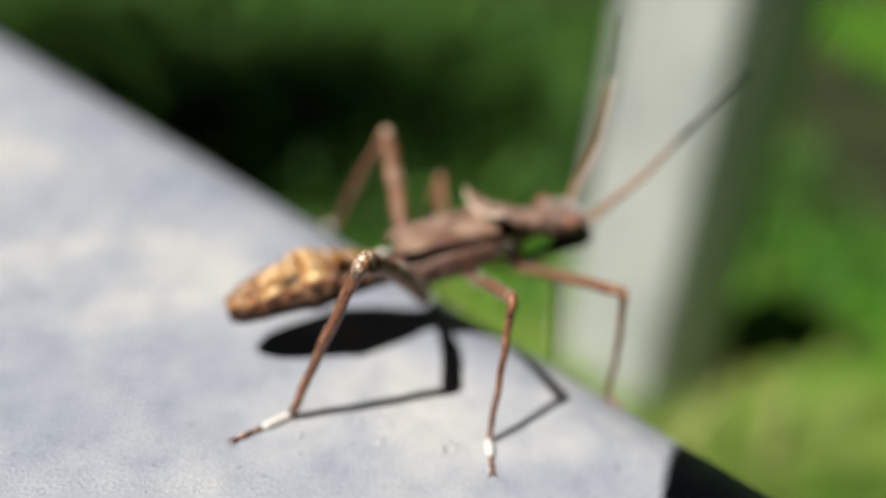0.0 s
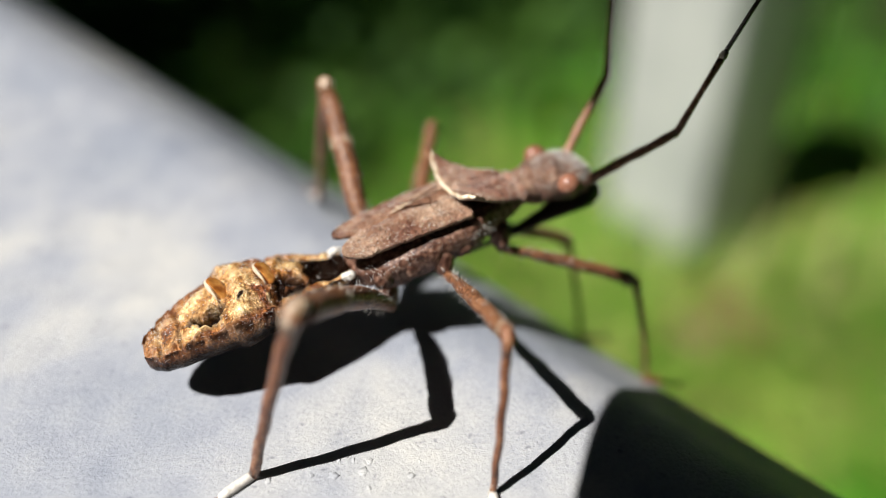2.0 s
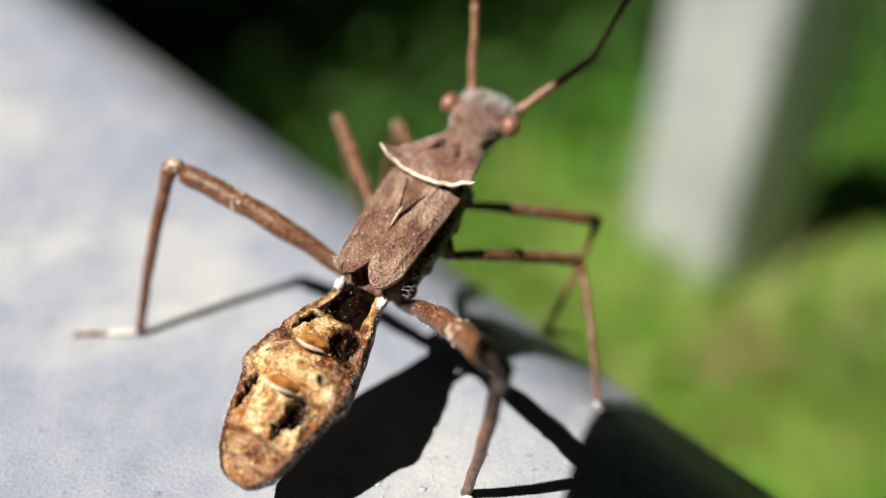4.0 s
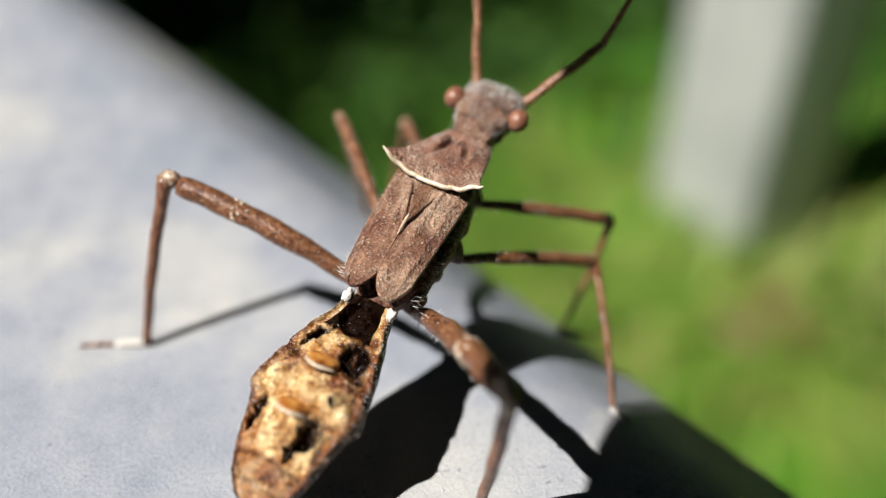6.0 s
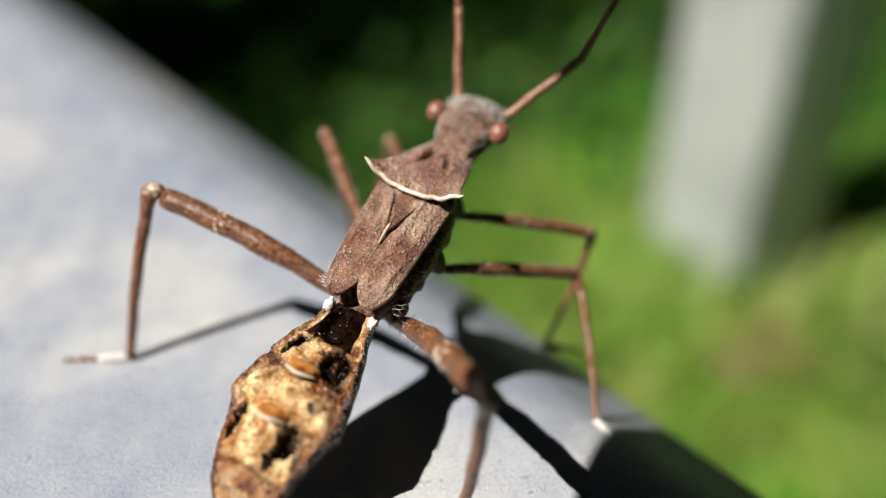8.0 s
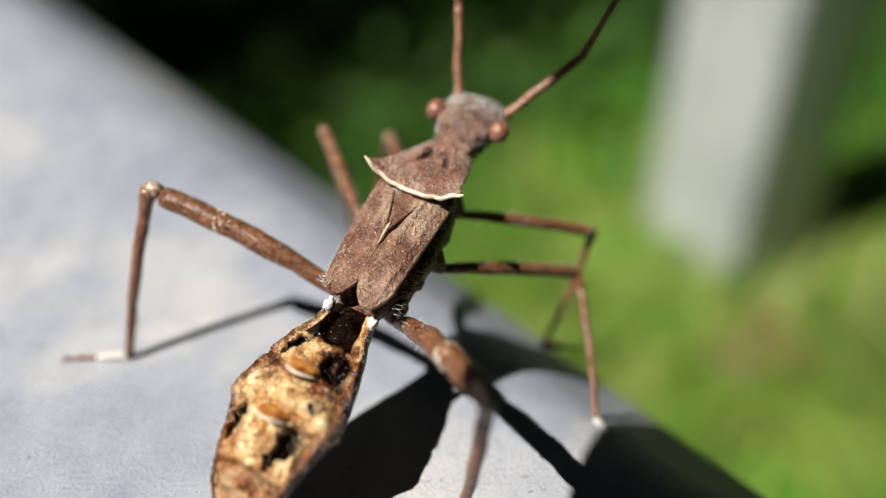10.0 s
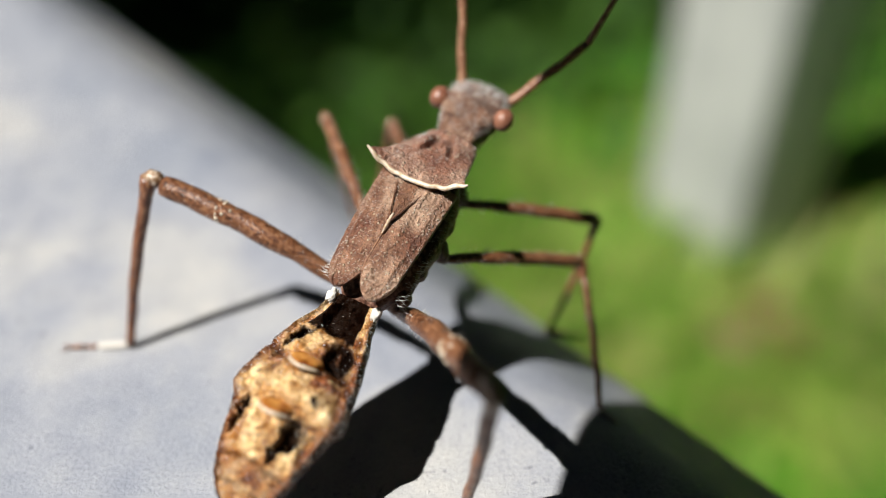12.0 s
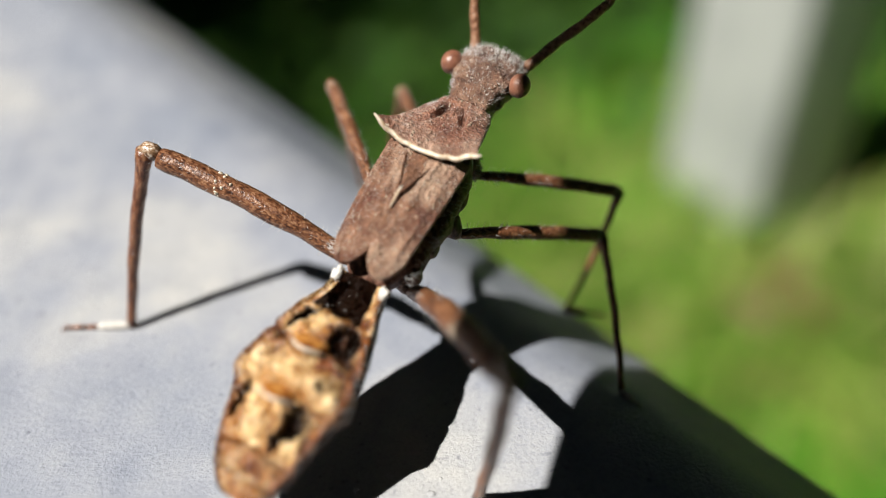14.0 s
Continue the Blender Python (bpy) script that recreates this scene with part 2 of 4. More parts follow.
MAT_SHRUB = leaf_material("shrub_leaf", [(0.0, (0.03, 0.07, 0.015)), (0.6, (0.05, 0.11, 0.02)), (1.0, (0.09, 0.15, 0.03))])
MAT_DRY_LEAF = cuticle("dry_leaf", (0.0402, 0.0201, 0.008), (0.1072, 0.057, 0.0201), (0.1742, 0.1005, 0.0402), 0.6, 300)
MAT_PHONE = phone_material("black_glass", (0.01, 0.01, 0.011), 0.15)
MAT_PHONE_RIM = phone_material("black_rubber", (0.006, 0.006, 0.007), 0.6)


# ---------------------------------------------------------------- mesh helpers
def finish(name, bm, material, smooth=True, scale=1.0):
    me = bpy.data.meshes.new(name)
    if scale != 1.0:
        for v in bm.verts:
            v.co *= scale
    bmesh.ops.recalc_face_normals(bm, faces=bm.faces)
    bm.to_mesh(me)
    bm.free()
    me.materials.append(material)
    for p in me.polygons:
        p.use_smooth = smooth
    return me


def part(name, bm, material, parent, label="", smooth=True, scale=MM):
    """Links a bmesh, drawn in millimetres, as one mesh under its thing or part."""
    ob = new(name, finish(name, bm, material, smooth, scale))
    ob.parent = parent
    return tagged(ob, label)


def lerp_table(table, y):
    """table: rows of (key, values...), keys falling or rising; straight lines in between."""
    rows = sorted(table)
    if y <= rows[0][0]:
        return rows[0][1:]
    for a, b in zip(rows, rows[1:]):
        if y <= b[0]:
            k = (y - a[0]) / (b[0] - a[0])
            k = k * k * (3 - 2 * k) * 0.35 + k * 0.65
            return tuple(p + (q - p) * k for p, q in zip(a[1:], b[1:]))
    return rows[-1][1:]


def loft(bm, rings, close=True):
    """Skin over rings of equal count; end rings are capped."""
    made = [[bm.verts.new(p) for p in r] for r in rings]
    k = len(made[0])
    for a, b in zip(made, made[1:]):
        for i in range(k if close else k - 1):
            j = (i + 1) % k
            bm.faces.new((a[i], a[j], b[j], b[i]))
    if close:
        for r in (made[0], made[-1]):
            c = bm.verts.new(sum((v.co for v in r), Vector()) / k)
            for i in range(k):
                bm.faces.new((r[i], r[(i + 1) % k], c))
    return made


def tube(bm, pts, radii, seg=10, flat=1.0):
    """A round bar through points, with a radius at each."""
    pts = [Vector(p) for p in pts]
    rings = []
    side = None
    for i, p in enumerate(pts):
        d = (pts[min(i + 1, len(pts) - 1)] - pts[max(i - 1, 0)]).normalized()
        if side is None:
            side = d.orthogonal().normalized()
        side = (side - d * side.dot(d)).normalized()
        up = d.cross(side)
        rings.append([p + (side * math.cos(a) + up * math.sin(a) * flat) * radii[i] for a in (2 * math.pi * q / seg for q in range(seg))])
    return loft(bm, rings)


def ball(bm, centre, size, seg=16, rings=10, lump=0.0):
    c = Vector(centre)
    rs = []
    for i in range(1, rings):
        th = math.pi * i / rings
        r = []
        for q in range(seg):
            a = 2 * math.pi * q / seg
            d = Vector((math.sin(th) * math.cos(a), math.cos(th), math.sin(th) * math.sin(a)))
            k = 1 + lump * noise.noise(d * 2.3 + c)
            r.append(c + Vector((d.x * size[0], d.y * size[1], d.z * size[2])) * k)
        rs.append(r)
    loft(bm, rs)


def bristle(bm, root, way, length, r=0.012):
    """One stiff hair: a three-sided needle."""
    root, way = Vector(root), Vector(way).normalized()
    s = way.orthogonal().normalized()
    u = way.cross(s)
    b = [bm.verts.new(root + (s * math.cos(a) + u * math.sin(a)) * r) for a in (0, 2.1, 4.2)]
    t = bm.verts.new(root + way * length)
    for i in range(3):
        bm.faces.new((b[i], b[(i + 1) % 3], t))


# ---------------------------------------------------------------- the setting
GROUND = -0.30


def ground():
    bm = bmesh.new()
    xs = [-60, -20, -6, -2] + [-1 + 0.1 * i for i in range(1, 30)] + [2.5, 6, 20, 60]
    ys = [-60, -20, -6, -2] + [-1 + 0.1 * i for i in range(1, 35)] + [3, 6, 20, 60]
    g = [[bm.verts.new((x, y, GROUND + 0.006 * noise.noise((x * 3, y * 3, 0)))) for x in xs] for y in ys]
    for a, b in zip(g, g[1:]):
        for i in range(len(xs) - 1):
            bm.faces.new((a[i], a[i + 1], b[i + 1], b[i]))
    ob = new("ground", finish("ground", bm, MAT_SOIL))
    tagged(ob, "dark soil with thin green growth below the rail", "ground", kind="structure")


def blades(name, count, area, height, width, material, label, seed, bend=0.5, keep=None):
    """Many bent blades in one mesh."""
    rng = np.random.default_rng(seed)
    verts, faces = [], []
    made = 0
    while made < count:
        x, y = rng.uniform(area[0], area[1]), rng.uniform(area[2], area[3])
        if keep and not keep(x, y, rng.uniform()):
            count -= 1
            continue
        made += 1
        a = rng.uniform(0, 2 * math.pi)
        h = rng.uniform(*height)
        w = rng.uniform(*width)
        lean = rng.uniform(0.4 * bend, bend)
        s = Vector((math.cos(a), math.sin(a), 0))
        d = Vector((-math.sin(a), math.cos(a), 0))
        k = len(verts)
        for t, ww in ((0, 0.7), (0.35, 1.0), (0.7, 0.75), (1.0, 0.08)):
            p = Vector((x, y, GROUND - 0.004)) + d * (h * lean * t * t) + Vector((0, 0, h * (t - 0.35 * lean * t * t)))
            verts += [tuple(p - s * w * ww / 2), tuple(p + s * w * ww / 2)]
        for i in range(3):
            q = k + 2 * i
            faces.append((q, q + 1, q + 3, q + 2))
    me = bpy.data.meshes.new(name)
    me.from_pydata(verts, [], faces)
    me.materials.append(material)
    for p in me.polygons:
        p.use_smooth = True
    return tagged(new(name, me), label, name, kind="stuff")


RAIL_ALONG = Vector((0.672, -0.740, 0.0))
RAIL_OUT = Vector((0.740, 0.672, 0.0))
# the rail's edge: the flat top ends, bends down, slopes on, and rounds off to the side
RAIL_FLAT, BEND, SLOPE_TURN, SLOPE_LONG, EDGE_ROUND = 1.44, 6.5, radians(42), 4.7, 4.0


def rail_edge(steps_each=12):
    """The edge's outline as places out from the middle line and heights, in millimetres."""
    out = [(RAIL_FLAT + BEND * math.sin(SLOPE_TURN * i / steps_each), -BEND + BEND * math.cos(SLOPE_TURN * i / steps_each)) for i in range(steps_each + 1)]
    n0, z0 = out[-1]
    n1, z1 = n0 + SLOPE_LONG * math.cos(SLOPE_TURN), z0 - SLOPE_LONG * math.sin(SLOPE_TURN)
    for i in range(steps_each + 1):
        a = SLOPE_TURN + (math.pi / 2 - SLOPE_TURN) * i / steps_each
        out.append((n1 + EDGE_ROUND * (math.sin(a) - math.sin(SLOPE_TURN)), z1 - EDGE_ROUND * (math.cos(SLOPE_TURN) - math.cos(a))))
    return out


EDGE = rail_edge()


def rail_height(x, y):
    """The height of the rail's top at a place, all in millimetres."""
    n = x * RAIL_OUT.x + y * RAIL_OUT.y
    if n <= RAIL_FLAT:
        return 0.0
    for a, b in zip(EDGE, EDGE[1:]):
        if n <= b[0] and b[0] > a[0]:
            return a[1] + (b[1] - a[1]) * (n - a[0]) / (b[0] - a[0])
    return EDGE[-1][1]


def rail():
    holder = tagged(new("rail"), "broad weathered grey painted rail with rounded edges", "rail", kind="structure")
    thick, left = 38.0, -78.0
    mid = (RAIL_FLAT + left) / 2
    right = list(EDGE) + [(n, -thick - z) for n, z in reversed(EDGE)]
    prof = right + [(2 * mid - n, z) for n, z in reversed(right)]
    bm = bmesh.new()
    rings = [[RAIL_ALONG * s + RAIL_OUT * n + Vector((0, 0, z)) for n, z in prof] for s in (-900, -200, -60, -20, 0, 20, 60, 200, 900)]
    loft(bm, rings)
    part("beam", bm, MAT_RAIL, holder)
    for s in (-700, 700):
        bm = bmesh.new()
        c = RAIL_ALONG * s + RAIL_OUT * -37
        tube(bm, [c + Vector((0, 0, z)) for z in (GROUND / MM - 20, -150, -thick + 1)], [24, 24, 24], 24)
        part("leg", bm, MAT_RAIL, holder)
    rng = random.Random(17)
    for i in range(16):
        x, y = rng.uniform(-3.2, 2.4), rng.uniform(-6.4, -4.2)
        w = rng.uniform(0.05, 0.17)
        bm = bmesh.new()
        ball(bm, (x, y, rail_height(x, y) - 0.01), (w, w * rng.uniform(0.6, 1.6), 0.045), 12, 6, 0.9)
        part("paint_blister", bm, MAT_BLISTER, holder, "raised pale paint blister")


def post():
    """A square steel post with rounded edges, one flank to the sun and one turned away."""
    holder = tagged(new("post"), "square pale grey steel post standing in the grass", "post")
    holder.location = (0.152, 0.346, GROUND)
    side = Vector((0.915, -0.400, 0))
    deep = Vector((0.400, 0.915, 0))
    corners = [side * p + deep * q for p, q in ((-45, -0.4), (8, -46), (45, -3), (-8, 42.6))]
    ring = []
    for i, c in enumerate(corners):
        u, v = (corners[i - 1] - c).normalized(), (corners[(i + 1) % 4] - c).normalized()
        for k in range(7):
            t = k / 6
            ring.append(c + u * 6 * (1 - t) ** 2 + v * 6 * t ** 2)
    bm = bmesh.new()
    loft(bm, [[p * f + Vector((0, 0, z)) for p in ring] for z, f in ((-30, 1), (0, 1), (90, 1), (180, 1), (270, 1), (282, 1), (284, 0.97))])
    shaft = part("shaft", bm, MAT_POST, holder)
    bm = bmesh.new()
    loft(bm, [[p * f + Vector((0, 0, z)) for p in ring] for z, f in ((284.05, 0.9), (288, 0.9), (290, 0.8))])
    part("cap", bm, MAT_POST, shaft, "flat grey end cap")


def shrub(place, height, spread, count, seed):
    """A many-limbed shrub with a loose crown of separate leaves, added to cast shade."""
    rng = random.Random(seed)
    holder = tagged(new("shrub"), "leafy green shrub with an uneven crown, added unseen to shade the background", "shrub")
    holder.location = (place[0], place[1], GROUND)
    bm = bmesh.new()
    tube(bm, [(0, 0, -20), (8, 4, 150), (30, -10, 330), (60, 10, 520)], [26, 20, 16, 10], 12)
    part("trunk", bm, MAT_BARK, holder)
    tips = []
    for i in range(9):
        a = i * 2.4 + rng.uniform(-0.3, 0.3)
        r = spread * rng.uniform(0.45, 0.85) / MM
        z0 = rng.uniform(260, 480)
        z1 = rng.uniform(0.7, 1.1) * height / MM
        p0, p2 = Vector((25, 0, z0)), Vector((r * math.cos(a) + 40, r * math.sin(a), z1))
        p1 = p0.lerp(p2, 0.5) + Vector((0, 0, 60))
        bm = bmesh.new()
        tube(bm, [p0, p1, p2], [9, 6, 3], 8)
        part("limb", bm, MAT_BARK, holder)
        tips += [p1, p2, p1.lerp(p2, 0.5)]
    bm = bmesh.new()
    for i in range(count):
        c = rng.choice(tips) + Vector((rng.gauss(0, 1), rng.gauss(0, 1), rng.gauss(0, 0.8))) * spread / MM * 0.22
        q = Euler((rng.uniform(-0.9, 0.9), rng.uniform(-0.9, 0.9), rng.uniform(0, 6.3))).to_matrix()
        s = rng.uniform(16, 34)
        pts = [(0, 0, 0), (0.28, 0.35, 0.05), (0.22, 0.75, 0.02), (0, 1.1, -0.08), (-0.22, 0.75, 0.02), (-0.28, 0.35, 0.05)]
        bm.faces.new([bm.verts.new(c + q @ Vector(p) * s) for p in pts])
    part("crown", bm, MAT_SHRUB, holder)


# ---------------------------------------------------------------- the insect
SEG = 28


def superellipse(y, hw, top, low, zc, seg=SEG, power=0.8):
    out = []
    for i in range(seg):
        a = 2 * math.pi * i / seg
        c, s = math.cos(a), math.sin(a)
        x = hw * math.copysign(abs(c) ** power, c)
        z = zc + (top if s > 0 else low) * math.copysign(abs(s) ** power, s)
        out.append(Vector((x, y, z)))
    return out


def roughen(rings, amount, scale):
    for r in rings:
        for v in r:
            n = noise.noise_vector(v * scale)
            v += n * amount
    return rings


def body_loft(table, ys, power=0.8, lump=0.03, scale=2.0):
    bm = bmesh.new()
    rings = []
    for y in ys:
        hw, top, low, zc = lerp_table(table, y)
        rings.append(superellipse(y, hw, top, low, zc, power=power))
    loft(bm, roughen(rings, lump, scale))
    return bm


def steps(a, b, n):
    return [a + (b - a) * i / n for i in range(n + 1)]


def make_thorax(bug):
    t = [(4.5, 0.55, 0.35, 0.55, -0.1), (3.6, 0.8, 0.55, 0.85, -0.1), (2.4, 1.28, 0.55, 1.0, -0.15), (1.0, 1.38, 0.5, 1.1, -0.25),
         (-0.4, 1.2, 0.4, 1.1, -0.4), (-1.1, 0.8, 0.3, 0.75, -0.42), (-1.5, 0.5, 0.2, 0.5, -0.5)]
    ob = part("thorax", body_loft(t, steps(4.5, -1.5, 30), lump=0.07, scale=2.6), MAT_THORAX, bug, "dark brown warty thorax")
    for s in (-1, 1):
        bm = bmesh.new()
        rng = random.Random(21 + s)
        for i in range(170):
            y, a = rng.uniform(-1.2, 3.2), rng.uniform(-0.5, 0.5)
            bristle(bm, (s * 1.25 * math.cos(a), y, -0.2 + 0.6 * math.sin(a)), (s, rng.uniform(-0.5, 0.3), 0.5), rng.uniform(0.12, 0.3), 0.012)
        part("hairs", bm, MAT_HAIR, ob)
        for y, r in ((2.0, 0.34), (0.3, 0.36), (-0.7, 0.3)):
            bm = bmesh.new()
            ball(bm, (s * 1.08, y, -0.62), (0.22, r, 0.32), lump=0.35)
            part("side_plate", bm, MAT_THORAX, ob)


def make_pronotum(bug):
    bm = bmesh.new()
    nu, nv = 60, 34

    def surf(u, v, lift):
        hw = 0.84 + 0.56 * v ** 0.8 + 0.16 * v ** 6
        y = 4.55 - 2.12 * v - 0.22 * v * (1 - u * u) + 0.10 * v ** 4 * abs(u) ** 5
        z = 0.42 + 0.60 * v - 0.02 * v * v + 0.36 * v ** 3 * abs(u) ** 2.4 - 0.34 * (1 - v) * abs(u) ** 3
        z += 0.12 * math.exp(-((abs(u) - 0.45) / 0.22) ** 2 - ((v - 0.28) / 0.18) ** 2) - 0.07 * math.exp(-(u / 0.12) ** 2) * (1 - v)
        z -= 0.42 * math.exp(-((abs(u) - 0.14 - 0.6 * v) / 0.10) ** 2 - ((v - 0.30) / 0.15) ** 2) + 0.10 * math.exp(-((v - 0.10) / 0.05) ** 2)
        z += 0.07 * math.exp(-(u / 0.08) ** 2 - ((v - 0.25) / 0.2) ** 2)
        p = Vector((hw * u, y, z))
        p += Vector((0, 0, 0.035 * noise.noise(p * 4.0) + 0.03 * noise.noise(p * 9.0)))
        p.z -= lift
        return p

    top = [[bm.verts.new(surf(-1 + 2 * i / nu, j / nv, 0)) for i in range(nu + 1)] for j in range(nv + 1)]
    low = [[bm.verts.new(surf(-1 + 2 * i / nu, j / nv, 0.16)) for i in range(nu + 1)] for j in range(nv + 1)]
    for g in (top, low):
        for a, b in zip(g, g[1:]):
            for i in range(nu):
                bm.faces.new((a[i], a[i + 1], b[i + 1], b[i]))
    rim_t = top[0] + [r[-1] for r in top[1:]] + top[-1][-2::-1] + [r[0] for r in top[-2:0:-1]]
    rim_l = low[0] + [r[-1] for r in low[1:]] + low[-1][-2::-1] + [r[0] for r in low[-2:0:-1]]
    for i in range(len(rim_t)):
        j = (i + 1) % len(rim_t)
        bm.faces.new((rim_t[i], rim_t[j], rim_l[j], rim_l[i]))
    pron = part("pronotum", bm, MAT_PRONOTUM, bug, "brown granular shoulder shield with horned corners")
    bm = bmesh.new()
    pts, rad = [], []
    for i in range(41):
        u = -1 + i / 20
        p = surf(u, 1.0, 0.03)
        tip = max(0.0, abs(u) - 0.86) / 0.14
        p += Vector((math.copysign(0.12 * tip, u), -0.03 + 0.05 * math.sin(u * 17) * (1 - tip) * abs(u), 0.05 * tip))
        pts.append(p)
        rad.append(0.075 * (1 - 0.6 * tip ** 2))
    tube(bm, pts, rad, 8)
    part("margin", bm, MAT_MARGIN, pron, "cream-white raised hind margin")
    bm = bmesh.new()
    rng = random.Random(5)
    for i in range(1100):
        u, v = rng.uniform(-1, 1), rng.uniform(0, 0.95)
        bristle(bm, surf(u, v, 0.02), (u * 0.5, rng.uniform(-0.8, 0.4), rng.uniform(0.3, 1)), rng.uniform(0.04, 0.11), 0.008)
    part("hairs", bm, MAT_HAIR, pron)


def make_head(bug):
    t = [(4.3, 0.60, 0.30, 0.5, -0.04), (4.75, 0.66, 0.36, 0.55, -0.02), (5.2, 0.82, 0.46, 0.66, 0.0), (5.7, 0.98, 0.50, 0.75, -0.02), (6.2, 0.98, 0.46, 0.75, -0.08),
         (6.5, 0.95, 0.42, 0.72, -0.14), (6.75, 0.86, 0.34, 0.62, -0.22), (6.98, 0.62, 0.24, 0.45, -0.32), (7.1, 0.3, 0.1, 0.22, -0.4)]
    head = part("head", body_loft(t, steps(4.3, 7.1, 44), power=0.72, lump=0.14, scale=3.4), MAT_HEAD, bug, "broad grey-brown hairy head")
    for s in (-1, 1):
        bm = bmesh.new()
        ball(bm, (s * 1.14, 5.86, 0.12), (0.33, 0.38, 0.35), 20, 14)
        part("eye", bm, MAT_EYE, head, "reddish-brown bulging compound eye")
        bm = bmesh.new()
        ball(bm, (s * 0.84, 6.7, -0.24), (0.2, 0.24, 0.2), 14, 8)
        part("antenna_socket", bm, MAT_HEAD, head)
    bm = bmesh.new()
    rng = random.Random(7)
    for i in range(1200):
        y = 4.7 + 2.35 * rng.random() ** 0.7
        a = rng.uniform(0.1, math.pi - 0.1)
        hw, top, low, zc = lerp_table(t, y)
        p = Vector((hw * math.cos(a), y, zc + top * math.sin(a)))
        bristle(bm, p, (math.cos(a), rng.uniform(-0.2, 0.9), math.sin(a)), rng.uniform(0.05, 0.14), 0.008)
    for i in range(260):
        y = rng.uniform(6.1, 7.0)
        a = rng.uniform(0.1, math.pi - 0.1)
        hw, top, low, zc = lerp_table(t, y)
        p = Vector((hw * math.cos(a), y, zc + top * math.sin(a)))
        bristle(bm, p, (0.6 * math.cos(a), rng.uniform(0.1, 1.0), math.sin(a) + 0.2), rng.uniform(0.14, 0.30), 0.010)
    part("hairs", bm, MAT_HAIR, head)
    # thick in front, so its black also fills in the head's shaded underside
    bm = bmesh.new()
    tube(bm, [(0, 7.34, -0.92), (0, 7.2, -1.04), (0, 6.9, -1.16), (0, 6.3, -1.3), (0, 5.4, -1.5), (0, 4.2, -1.66), (0, 2.6, -1.74)], [0.32, 0.54, 0.62, 0.48, 0.27, 0.14, 0.06], 14)
    part("beak", bm, MAT_DARK_SHADED, head, "stout dark beak folded back under the body, blackened for shade under the head")


def make_wing_pad(bug, s):
    """A short wing pad: a domed plate with a rounded tip, slit from its twin towards the tail."""
    bm = bmesh.new()
    nu, nv = 30, 56

    def surf(u, v, lift):
        y = 2.5 - 4.1 * v
        inner = 0.008 + 0.24 * max(0.0, (v - 0.82) / 0.18) ** 1.2
        outer = 1.26 - 0.06 * v - 0.22 * v ** 2
        if v > 0.8:
            k = (v - 0.8) / 0.2
            c = (inner + outer) / 2 - 0.06 * k
            w = (outer - inner) / 2 * math.sqrt(max(0.0, 1 - k ** 2.4)) + 0.012
            inner, outer = c - w, c + w
        x = inner + (outer - inner) * u
        z = 0.80 + 0.10 * v - 0.36 * v * v - 0.30 * abs(x / 1.3) ** 2.6 - 0.03 * math.exp(-(x / 0.05) ** 2)
        z += 0.08 * math.exp(-((u - 0.42 + 0.2 * v) / 0.08) ** 2) * (1 - v) + 0.06 * math.exp(-((u - 0.78) / 0.06) ** 2)
        p = Vector((s * x, y, z))
        p.z += 0.03 * noise.noise(p * 3.3) + 0.016 * noise.noise(p * 9.0) - lift
        return p

    top = [[bm.verts.new(surf(i / nu, j / nv, 0)) for i in range(nu + 1)] for j in range(nv + 1)]
    low = [[bm.verts.new(surf(i / nu, j / nv, 0.14)) for i in range(nu + 1)] for j in range(nv + 1)]
    for g in (top, low):
        for a, b in zip(g, g[1:]):
            for i in range(nu):
                bm.faces.new((a[i], a[i + 1], b[i + 1], b[i]))
    rim_t = top[0] + [r[-1] for r in top[1:]] + top[-1][-2::-1] + [r[0] for r in top[-2:0:-1]]
    rim_l = low[0] + [r[-1] for r in low[1:]] + low[-1][-2::-1] + [r[0] for r in low[-2:0:-1]]
    for i in range(len(rim_t)):
        j = (i + 1) % len(rim_t)
        bm.faces.new((rim_t[i], rim_t[j], rim_l[j], rim_l[i]))
    pad = part("wing_pad", bm, MAT_WING, bug, "short brown speckled wing pad")
    bm = bmesh.new()
    q = steps(0.42, 0.93, 16)
    tube(bm, [surf(0.02, k, 0.0) for k in q], [0.028 * math.sin(math.pi * (0.1 + 0.85 * (k - 0.42) / 0.51)) for k in q], 8)
    part("inner_edge", bm, MAT_FEELER, pad, "tan inner edge")
    bm = bmesh.new()
    rng = random.Random(11 + s)
    for i in range(520):
        u, v = rng.uniform(0, 1), rng.uniform(0.05, 0.95)
        bristle(bm, surf(u, v, 0.01), (s * 0.3 * u + rng.uniform(-0.4, 0.4), -0.9, rng.uniform(0.3, 1)), rng.uniform(0.04, 0.1), 0.008)
    part("hairs", bm, MAT_HAIR, pad)


